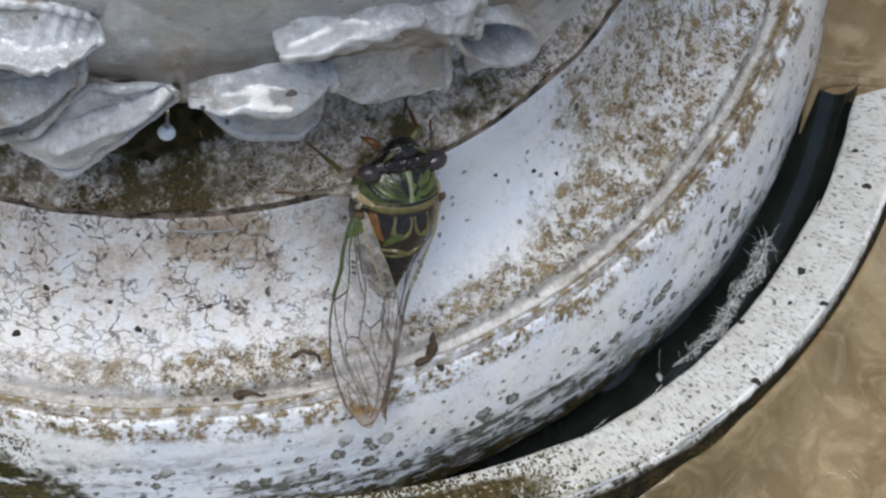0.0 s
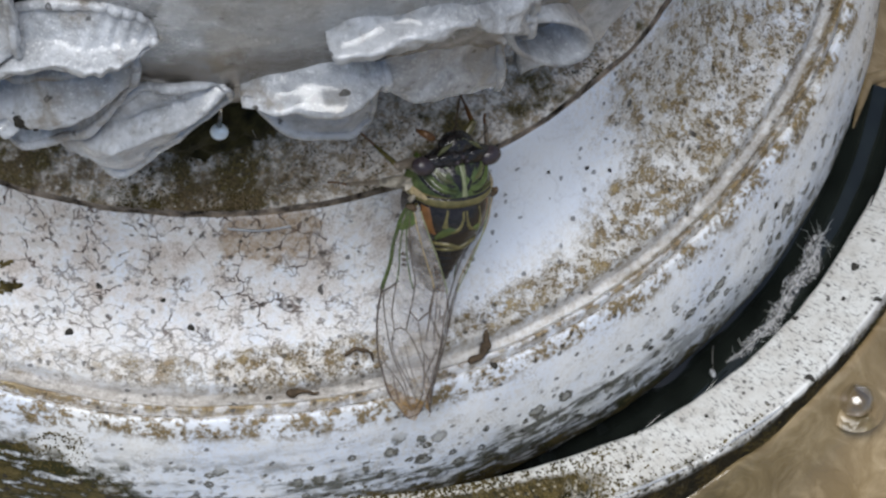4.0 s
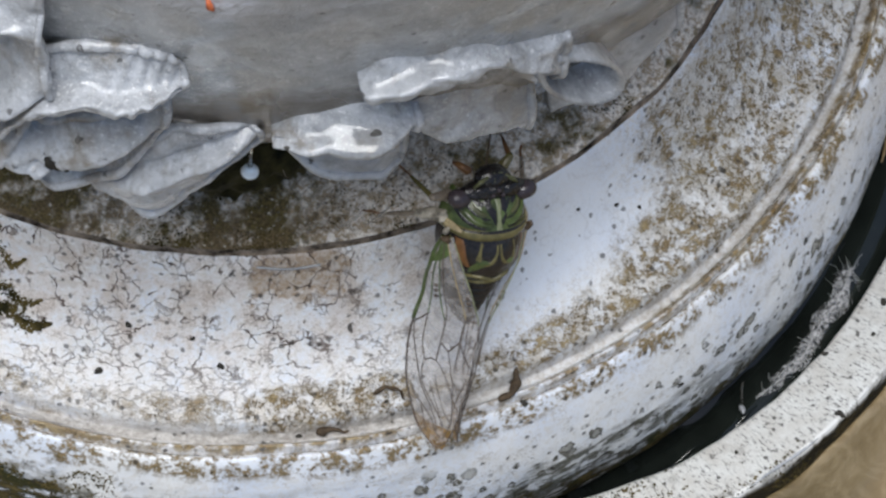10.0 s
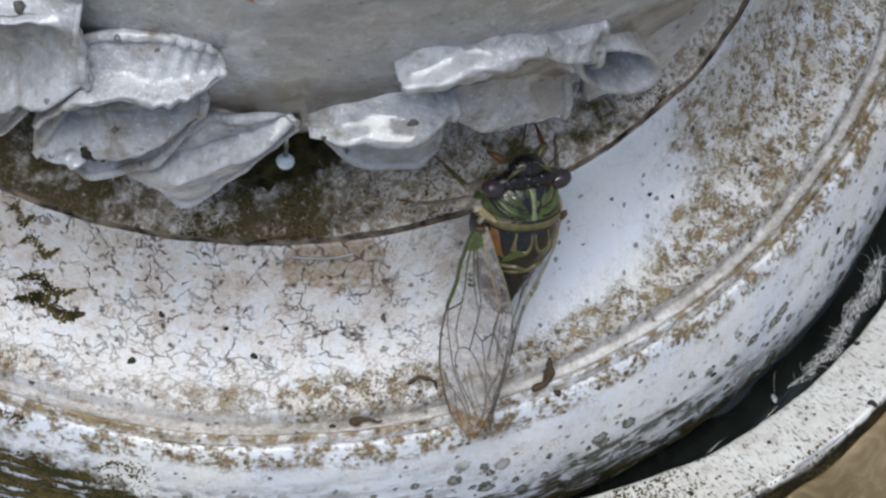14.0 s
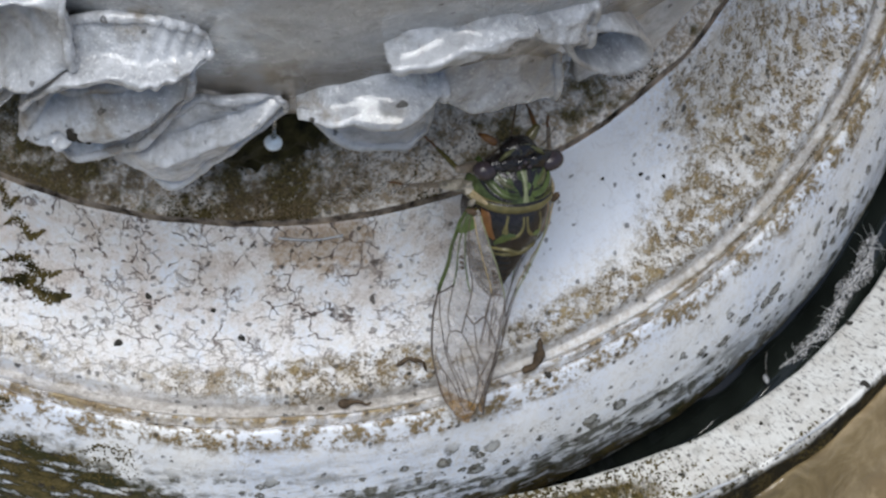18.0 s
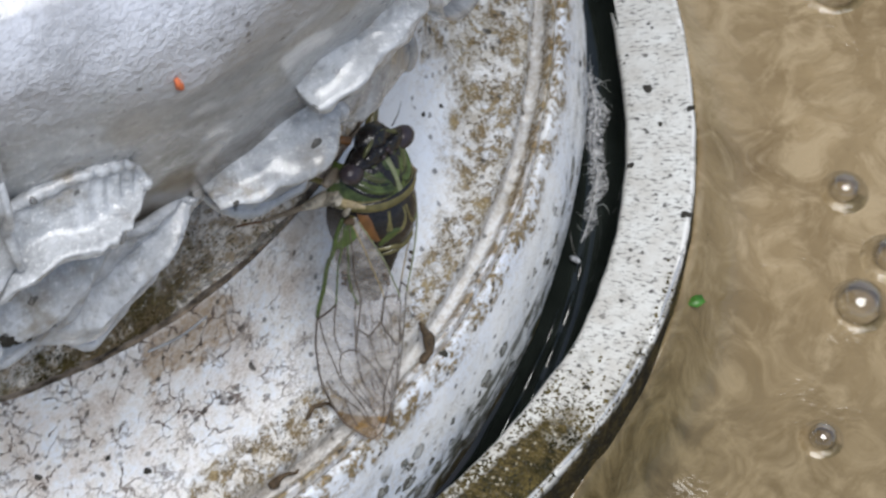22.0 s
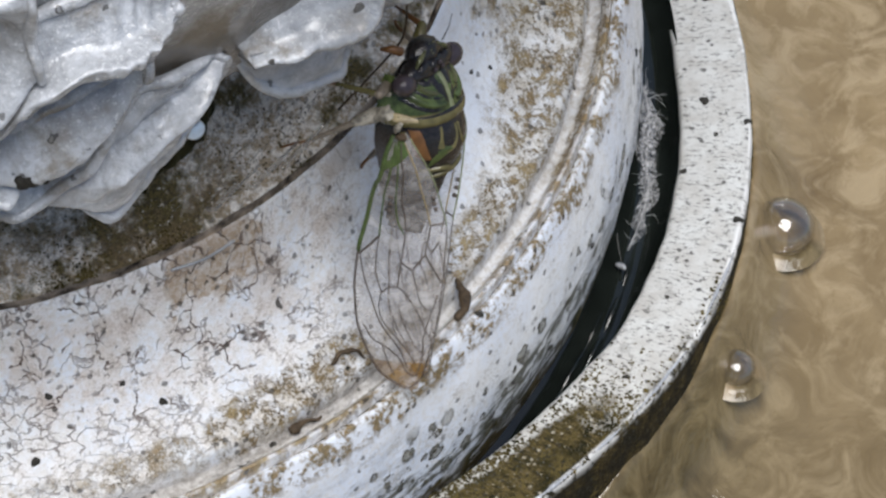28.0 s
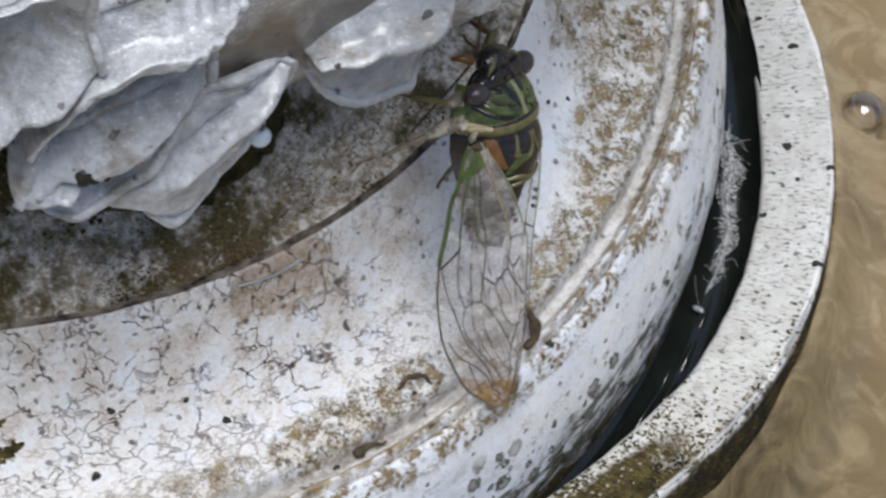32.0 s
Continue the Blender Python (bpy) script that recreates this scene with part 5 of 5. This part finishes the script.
def down_feather():
    """Wet down lying on the black water: matted strips and loose hair-thin barbs."""
    rnd = random.Random(5)
    ob = tagged(new("down_feather"), "wet white scrap of down caught in the black gap", "feather")
    line = smooth_line([polar(97.6, -22.5, -7.2), polar(98.2, -25.5, -7.6), polar(98.0, -28.5, -7.8), polar(98.6, -31.2, -7.9), polar(98.3, -34.0, -8.0), polar(97.6, -36.8, -8.0)], 7)
    n = len(line)
    part("shaft", tube(line, 0.00007, 5), fluff_mat, ob)
    for strip in range(5):
        first = (0, 3, 10, 16, 22)[strip]
        last = (14, 20, 25, 30, 35)[strip]
        wide = (1.3, 1.1, 0.8, 0.9, 0.5)[strip]
        rows = []
        for i in range(first, last + 1):
            way = (line[min(n - 1, i + 1)] - line[max(0, i - 1)]).normalized()
            side = way.cross(Vector((0, 0, 1))).normalized()
            swell = math.sin(math.pi * (i - first + 0.4) / (last - first + 0.8)) ** 0.7
            shift = 0.5 * math.sin(0.5 * i + 2 * strip) * MM
            rows.append([line[i] + side * (shift + wide * swell * MM * (k / 3 - 1) + 0.25 * MM * noise.noise(line[i] * 900 + Vector((k, strip, 0)))) + Vector((0, 0, 0.25 * MM * math.sin(1.3 * k + i) + 0.12 * strip * MM)) for k in range(7)])
        part("vane", sheet(rows), wisp_mat, ob)
    for c, (where, count, reach) in enumerate(((2, 26, 3.4), (8, 18, 2.6), (15, 14, 2.4), (22, 12, 2.2), (29, 12, 2.0))):
        bms = []
        for k in range(count):
            i = max(1, min(n - 2, where + rnd.randrange(-3, 4)))
            way = (line[i + 1] - line[i - 1]).normalized()
            side = way.cross(Vector((0, 0, 1))).normalized() * rnd.choice((-1, 1))
            go = (way * rnd.gauss(0.4, 0.7) + side * rnd.uniform(0.1, 0.8) + Vector((0, 0, rnd.uniform(-0.05, 0.25)))).normalized() * rnd.uniform(0.35, 1.0) * reach * MM
            bend = side.cross(Vector((0, 0, 1))) * rnd.gauss(0, 0.6) * MM
            p = line[i] + side * rnd.uniform(0, 0.5) * MM
            bms.append(tube(smooth_line([p, p + go * 0.5 + bend, p + go], 4), [0.00004, 0.00004, 0.000035, 0.000035, 0.00003, 0.00003, 0.000025, 0.00002, 0.000015], 3))
        tagged(part("barbs", join(*bms), fluff_mat, ob), kind="stuff")
    return ob


down_feather()


def tufts(name, count, spot, parent, seed, low=0.18, high=0.5):
    """Many small moss cushions; spot(rnd) gives a place and the way up there, or None."""
    rnd = random.Random(seed)
    verts, faces = [], []
    made = 0
    while made < count:
        found = spot(rnd)
        if not found:
            continue
        p, up = found
        made += 1
        size = rnd.uniform(low, high) * MM
        side = up.cross(Vector((rnd.uniform(-1, 1), rnd.uniform(-1, 1), 0.3))).normalized()
        other = up.cross(side)
        n0 = len(verts)
        tip = up * size * rnd.uniform(0.5, 1.1) + side * size * rnd.uniform(-0.4, 0.4)
        for ring, lift in ((1.0, -0.15), (0.75, 0.45)):
            for k in range(6):
                a = k * math.pi / 3 + rnd.uniform(-0.3, 0.3)
                s = size * ring * rnd.uniform(0.7, 1.25)
                verts.append(p + side * s * math.cos(a) + other * s * math.sin(a) + up * size * lift)
        verts.append(p + tip)
        for k in range(6):
            j = (k + 1) % 6
            faces.append((n0 + k, n0 + j, n0 + 6 + j, n0 + 6 + k))
            faces.append((n0 + 6 + k, n0 + 6 + j, n0 + 12))
    me = bpy.data.meshes.new(name)
    me.from_pydata(verts, [], faces)
    me.materials.append(tuft_mat)
    for f in me.polygons:
        f.use_smooth = True
    ob = new(name, me)
    ob.parent = parent
    return tagged(ob, "olive-brown moss cushions", kind="stuff")


def between(line, rnd, low, high):
    """A place at random along a profile, with the fall of the line there."""
    k = rnd.uniform(low, high)
    i = int(k)
    (r0, z0), (r1, z1) = line[i], line[i + 1]
    return r0 + (r1 - r0) * (k - i), z0 + (z1 - z0) * (k - i), r1 - r0, z0 - z1


def on_rim(rnd):
    deg, r = rnd.uniform(-81, -40), rnd.uniform(101.8, 110.0)
    want = max(0.0, min(1.0, (-deg - 48) / 12)) * max(0.0, min(1.0, (deg + 74) / 7)) + 0.6 * max(0.0, (r - 108.3) / 1.5)
    p = polar(r - rim_in(deg), deg, 0)
    if rnd.random() > want * (0.35 + 1.1 * max(0.0, noise.noise(p * 200) + 0.3)):
        return None
    p.z = rim_height(p) - (0.3 * MM if r > 109.3 else 0)
    return p, Vector((-TILT[0], -TILT[1], 1)).normalized()


LIP_LINE = profile(LIP)


def on_lip(rnd):
    deg = rnd.uniform(-112, -70)
    r, z, over, fall = between(LIP_LINE, rnd, 8, len(LIP_LINE) - 3)
    p = polar(r, deg, z)
    limit = 3.5 + 13 * max(0.0, min(1.0, (-deg - 81) / 13))
    if z + 14 * noise.noise(p * 130) > limit or rnd.random() < 0.3:
        return None
    out = polar(1, deg, 0).normalized()
    return p, (out * fall + Vector((0, 0, over))).normalized()


NECK_LINE = profile(NECK)


def on_neck(rnd):
    deg = rnd.uniform(-112, -38)
    r, z, over, fall = between(NECK_LINE, rnd, 12, len(NECK_LINE) - 2)
    p = polar(r, deg, z)
    want = 0.35 + (0.5 if deg < -76 else 0.0)
    if noise.noise(p * 150) + 0.4 * noise.noise(p * 420) < 0.42 - want * 0.6:
        return None
    return p, (polar(1, deg, 0).normalized() * 0.6 + Vector((0, 0, 0.8))).normalized()


def on_wall(rnd):
    deg, r = rnd.uniform(-83, -20), rnd.uniform(110.1, 111.6)
    p = polar(r - rim_in(deg), deg, 0)
    if rnd.random() > 0.25 + 0.75 * min(1.0, max(0.0, (-deg - 35) / 20)) or noise.noise(p * 160) < -0.1:
        return None
    p.z = rim_height(p) - (1.2 + (r - 110.1) * 6.5) * MM
    return p, (polar(1, deg, 0).normalized() + Vector((0, 0, 0.3))).normalized()


tufts("wall_moss", 2600, on_wall, rim, 12, 0.06, 0.26)
tufts("rim_moss", 3200, on_rim, rim, 3, 0.06, 0.24)
tufts("lip_moss", 3600, on_lip, base, 4, 0.06, 0.22)
def in_hollow(rnd):
    deg = rnd.uniform(-104, -74)
    r, z, over, fall = between(NECK_LINE, rnd, 3, len(NECK_LINE) - 8)
    p = polar(r + 0.1, deg, z)
    want = min(1.0, max(0.0, (z - 43) / 7)) * min(1.0, (-deg - 74) / 7, (deg + 105) / 4)
    if rnd.random() > want or noise.noise(p * 180) + want < 0.25:
        return None
    return p, (polar(1, deg, 0).normalized() * 0.6 + Vector((0, 0, 0.8))).normalized()


tufts("moss_tips", 5000, in_hollow, moss_and_shade, 31, 0.08, 0.34)
tufts("neck_moss", 2200, on_neck, base, 6, 0.04, 0.15)


def on_streak(rnd):
    """Long dark growths on the band, far round the curve."""
    deg, r, span, thick = rnd.choice(((-105.5, 74.3, 4.0, 0.2), (-104, 76.8, 5.5, 0.28), (-103.2, 78.6, 6.5, 0.36), (-103.2, 78.6, 6.5, 0.36), (-108, 72.9, 3.0, 0.2)))
    along = rnd.uniform(-1, 1)
    r += rnd.gauss(0, thick) * (1.1 - along * along) + 0.4 * math.sin(4 * along)
    z, fall = band_height(r)
    out = polar(1, deg, 0).normalized()
    return polar(r, deg + along * span / 2, z), (out * fall + Vector((0, 0, 1))).normalized()


tufts("dark_growth", 1500, on_streak, base, 17, 0.08, 0.24)


def leaf_pit_shade():
    # Thin dark blots stand in for the shade inside pits and one hollow.
    for k, (deg, r, z, size) in enumerate([(-73.4, 83.5, 87.0, 0.6), (-91.2, 83.4, 72.6, 0.42), (-106.0, 89.6, 111.0, 0.5), (-80.3, 83.4, 85.4, 0.35), (-102.2, 89.9, 115.6, 0.8), (-66, 86, 99, 0.3)]):
        out = (polar(1, deg, 0).normalized() + Vector((0, 0, 0.5))).normalized()
        part("pit", blot(polar(r, deg, z), out, size * MM, 80 + k), pit_mat, cup, "dark blot for the shade of a pit in the leaf")
    mouth = [blot(polar(r, deg, z), Vector((-0.35, -0.84, 0.4)).normalized(), size * MM, 120 + k)
             for k, (deg, r, z, size) in enumerate(((-98.2, 86.6, 82.4, 0.75), (-97.6, 86.75, 82.8, 0.95), (-97.0, 86.9, 83.2, 0.7)))]
    part("pocket", join(*mouth), spot_mat, cup, "dark blots for the shade of a hollow in the leaf")


leaf_pit_shade()


def silk():
    """Old silk between the leaves, the neck and the insect's feet."""
    rnd = random.Random(9)
    ob = tagged(new("spider_silk"), "dusty grey spider silk under the leaves", "spider web")
    ends_a = [polar(78.5, -80 + 12 * k / 8, 72 - 3 * math.sin(k)) for k in range(9)]
    ends_b = [polar(70.5 - 3 * rnd.random(), -80 + 12 * rnd.random(), 40.5 + 4 * rnd.random()) for _ in range(9)]
    bms = []
    for p, q in zip(ends_a, ends_b):
        sag = (p + q) / 2 + Vector((rnd.uniform(-1, 1), rnd.uniform(-1, 1), -1.2)) * MM
        bms.append(tube(smooth_line([p, sag, q], 4), 0.00003, 4))
    tagged(part("threads", join(*bms), web_mat, ob), kind="stuff")
    for deg, r, z, w in ((-76.5, 72.5, 46, 2.6), (-73, 73, 47, 2.2), (-70.5, 73.5, 48, 1.8)):
        rows = [[polar(r + 0.6 * i + 0.3 * math.sin(2 * j), deg + w * (j / 6 - 0.5), z + 4.5 * i / 3 - 0.8 * math.sin(j)) for j in range(7)] for i in range(7)]
        part("dusty_sheet", sheet(rows), web_mat, ob)


silk()


def twig(points, thick, name, label, mat):
    return tagged(part(name, tube(smooth_line(points, 5), thick * MM, 6), mat), label, "twig")


# A still stick where the cicada's right foreleg reaches up to the leaf.
twig([polar(76.0, -60.6, 66.2), polar(76.6, -60.9, 62), polar(75.2, -60.4, 56.5), polar(69.8, -60.2, 41.6)], 0.13, "leaf_stick", "thin brown stick under a leaf, in the place of the foreleg", bark_mat)
twig([polar(72.7, -81.2, 38.2), polar(73.0, -78.0, 37.8), polar(72.9, -75.0, 38.0)], 0.16, "paint_flake", "long pale flake of lifted paint", leaf_mat)

def chipped_edge():
    """Bright bare mineral where the rim's outer edge has chipped."""
    rnd = random.Random(21)
    deg = -80.0
    while deg < -44:
        span = rnd.uniform(2.5, 7.0)
        line, radii = [], []
        for k in range(13):
            p = polar(109.8 - rim_in(deg + span * k / 12), deg + span * k / 12, -17.85)
            p.z += TILT[0] * p.x + TILT[1] * p.y
            p += Vector((p.x, p.y, 0)).normalized() * 0.35 * MM * (noise.noise(p * 70) + 0.5 * noise.noise(p * 260))
            line.append(p)
            radii.append(MM * (0.05 + 0.22 * math.sin(math.pi * k / 12) * rnd.uniform(0.5, 1.0)))
        part("chip", tube(line, radii, 7), leaf_mat, rim, "bright chipped edge of the rim")
        deg += span + rnd.uniform(0.2, 2.2)


chipped_edge()


def seed_in_gap():
    """A pale seed with a thread, standing against the lip."""
    ob = tagged(new("seed"), "pale seed with a fine thread in the black gap", "seed")
    part("husk", ball(polar(97.3, -38.2, -8.2), (0.0004, 0.0004, 0.001), pose(0, 0, 0, 55, 20, 0), 14, 10, 0.2), leaf_mat, ob)
    part("thread", tube(smooth_line([polar(97.2, -38.2, -7.4), polar(96.4, -38.0, -5.0), polar(95.9, -37.8, -3.0)], 4), 0.00005, 5), web_mat, ob)


seed_in_gap()


def bark(points, radii, name, label):
    """A crumbled, flattened scrap of bark."""
    bm = tube(smooth_line(points, 5), [MM * r for r in radii], 7)
    for v in bm.verts:
        v.co += Vector((noise.noise(v.co * 900), noise.noise(v.co * 900 + Vector((5, 0, 0))), 0.6 * noise.noise(v.co * 700))) * 0.4 * MM
    return tagged(part(name, bm, bark_mat), label, "bark")


bark([polar(89.6, -61.5, 22.9), polar(89.3, -60.3, 23.2), polar(88.2, -59.6, 23.4), polar(86.8, -59.2, 24.2)], [0.25, 0.4, 0.5, 0.55, 0.6, 0.65, 0.7, 0.7, 0.6, 0.6, 0.55, 0.5, 0.5, 0.5, 0.4, 0.3], "bark_scrap", "bent brown scrap of bark lying in the groove")
bark([polar(84.9, -71.3, 24.6), polar(84.4, -70.2, 24.9), polar(85.2, -69.2, 24.8), polar(86.3, -69.0, 24.2)], [0.2, 0.3, 0.35, 0.35, 0.35, 0.3, 0.3, 0.28, 0.25, 0.22, 0.2, 0.2, 0.18, 0.15, 0.12, 0.1], "bark_curl", "small curled brown scrap of bark on white paint")
bark([polar(87.6, -76.5, 21.6), polar(87.7, -75.2, 21.9), polar(87.8, -73.8, 21.6)], [0.3, 0.5, 0.55, 0.4, 0.3, 0.25, 0.2, 0.2, 0.18, 0.15, 0.1], "bark_crumb", "dark crumb of bark in the grey groove")

# ---- bubbles and green bits adrift ----
def bubble(radius):
    ob = tagged(new("bubble"), "clear round bubble floating on brown water", "bubble", "bubbles on the water")
    bm = bmesh.new()
    bmesh.ops.create_uvsphere(bm, u_segments=24, v_segments=16, radius=radius * MM)
    for v in bm.verts:
        v.co.z = v.co.z * 0.8 + 0.4 * radius * MM
    part("film", bm, bubble_mat, ob)
    rows = [[Vector(((radius + o) * MM * math.cos(a * math.pi / 16), (radius + o) * MM * math.sin(a * math.pi / 16), h * MM)) for a in range(32)] for o, h in ((1.6, -0.6), (0.7, -0.1), (0.05, 0.35), (-0.3, 0.1))]
    part("collar", sheet(rows, True), water_mat, ob, "ring of water drawn up round the bubble")
    return ob


def floating(deg, r, lift=0.3):
    p = polar(r, deg, LEVEL + lift + rushing(deg, r + rim_in(deg)))
    return pose(p.x, p.y, p.z)


def green_bit(size):
    bm = bmesh.new()
    pts = [(math.cos(k * math.pi / 5) * size * (1.0 if k % 2 else 0.7), math.sin(k * math.pi / 5) * size * 0.6) for k in range(10)]
    low = [bm.verts.new((x * MM, y * MM, 0)) for x, y in pts]
    top = [bm.verts.new((x * 0.9 * MM, y * 0.9 * MM, 0.35 * MM)) for x, y in pts]
    bm.faces.new(top)
    for k in range(10):
        bm.faces.new((low[k], low[(k + 1) % 10], top[(k + 1) % 10], top[k]))
    return tagged(part("leaf_bit", bm, green_mat), "small bright green scrap of leaf afloat", "leaf bit", "leaf bits on the water")


BUBBLES = [bubble(r) for r in (3.7, 4.6, 2.4, 4.2, 2.6, 2.0, 3.0, 1.8, 2.3, 5.0)]
BITS = [green_bit(s) for s in (1.5, 1.2, 1.3)]

PIVOT = Vector((0.0365, -0.0765, 0.045))


def stirred(x, y, z, rx, ry, rz):
    """The cicada's seat, shuffled by millimetres and leaned by degrees about the middle of its body."""
    turn = Vector((rx, ry, rz))
    lean = Matrix.Rotation(radians(turn.length), 4, turn if turn.length else Vector((0, 0, 1)))
    return Matrix.Translation(PIVOT + Vector((x, y, z)) * MM) @ lean @ Matrix.Translation(-PIVOT) @ SEAT


def drift(thing, rows):
    walk(thing, [(t, floating(*rest)) for t, *rest in rows])


def motions():
    walk(cicada, [(0, stirred(0.71, -1.89, -0.12, -4.0, -5.4, 6.7)),
                  (1, stirred(0.71, -1.89, -0.12, -4.0, -5.4, 6.7)),
                  (5, stirred(0.14, -1.06, 0.15, -3.5, -3.5, 5.0)),
                  (6, stirred(0.15, -0.90, 0.20, -3.3, -3.3, 4.8)),
                  (8, stirred(0.34, -0.62, 0.28, -3.0, -3.0, 4.4)),
                  (9, stirred(0.43, -0.49, 0.32, -2.9, -2.9, 4.2)),
                  (12, stirred(0.32, -0.47, 0.22, -2.7, -2.9, 3.9)),
                  (14, stirred(0.35, -0.40, 0.16, -2.6, -2.9, 3.9)),
                  (17, stirred(0.57, -0.53, 0.03, -2.8, -3.4, 4.1)),
                  (19, stirred(0.56, -0.28, 0.06, -2.4, -2.9, 2.6)),
                  (20, stirred(0.55, 0.31, 0.31, -2.2, -2.2, 1.8)),
                  (21, stirred(0.19, 0.09, 0.07, -2.0, -1.1, 1.4)),
                  (22, stirred(-0.16, 0.04, -0.11, -0.8, -0.3, 0.1)),
                  (24, stirred(0, 0, 0, 0, 0, 0)),
                  (25, stirred(0.20, -0.10, -0.03, 0.0, 0.3, -0.1)),
                  (28, stirred(0.79, -0.19, 0.10, 0.0, 2.5, 6.5)),
                  (29, stirred(0.91, -0.26, 0.10, -0.1, 2.4, 6.9)),
                  (30, stirred(2.60, -0.21, 0.72, -2.3, 0.6, 10.2)),
                  (31, stirred(2.21, 0.03, 0.72, -1.9, 0.8, 10.5)),
                  (32, stirred(1.93, 0.35, 0.83, -1.8, 1.1, 10.5))])
    a = BUBBLES
    drift(a[0], [(0, -5, 150), (24, -20, 128), (27.0, -32.7, 115.3), (29.6, -32.2, 114.9), (29.85, -31.5, 116.4, -4), (30.4, -34, 117, -6), (32, -60, 140, -8)])
    drift(a[1], [(0, 20, 160), (27, -5, 130), (29.0, -20, 119.5), (29.6, -26, 117.2), (30, -30.2, 116.9), (30.5, -34.4, 116.5), (31, -38.7, 115.8), (31.5, -43.2, 118), (32, -52, 122)])
    drift(a[2], [(0, -20, 119), (1.0, -31, 118), (1.6, -38.6, 116.5), (2.1, -33.7, 115.2), (5, -33.6, 114.0), (5.6, -37, 117), (6.4, -47, 125), (9, -80, 150), (32, -100, 220)])
    drift(a[3], [(0, 30, 190), (27, -15, 140), (29.0, -35, 127), (29.5, -41.4, 124), (30.0, -48.2, 117), (30.6, -62, 124), (32, -90, 150)])
    drift(a[4], [(0, 40, 170), (28, 0, 150), (30.8, -24, 129), (31.5, -22.9, 119.6), (32, -19.3, 115.2)])
    drift(a[5], [(0, -10, 160), (21.0, -24, 142), (22, -29.5, 130), (22.5, -31.5, 123), (23.0, -38.6, 116.2), (24.0, -49, 118), (26, -75, 130), (32, -110, 180)])
    drift(a[6], [(0, -15, 170), (20.5, -27, 143), (22.0, -36.6, 132.9), (22.5, -36.4, 124.1), (23.0, -42.5, 117.4), (24.2, -52, 122), (26, -80, 140), (32, -110, 190)])
    drift(a[7], [(0, -12, 150), (19.5, -36, 140), (21.0, -42.0, 131.4), (22.0, -45.0, 132.2), (23.0, -46.8, 116.6), (24.4, -52, 119), (27, -80, 140), (32, -100, 190)])
    drift(a[8], [(0, -35, 170), (26.5, -38, 120), (27.6, -43.9, 114.2), (28.6, -44.3, 113.8), (29.4, -52, 118), (32, -90, 160)])
    drift(a[9], [(0, 30, 200), (31, 0, 128), (32, -6, 119)])
    b = BITS
    drift(b[0], [(0, -5, 180, 0.6), (27.5, -5, 160, 0.6), (28.4, -18, 142, 0.6), (29.0, -33.5, 121.5, 0.6), (29.4, -37.2, 117, 0.6), (30.0, -38.4, 117.5, 0.6), (31.4, -43.5, 116, 0.6), (32, -50, 120, 0.6)])
    drift(b[1], [(0, -8, 185, 0.6), (27.5, -5, 166, 0.6), (28.4, -18, 146, 0.6), (29.0, -34.5, 123, 0.6), (29.4, -38.6, 118.4, 0.6), (30.6, -40.8, 115.6, 0.6), (32, -52, 124, 0.6)])
    drift(b[2], [(0, -30, 190, 0.6), (18.5, -28, 122, 0.6), (20.0, -36.9, 115.0, 0.6), (21.0, -43.3, 113.6, 0.6), (22.5, -39.5, 112.6, 0.6), (23.3, -43, 115, 0.6), (24.6, -56, 128, 0.6), (32, -90, 190, 0.6)])


motions()
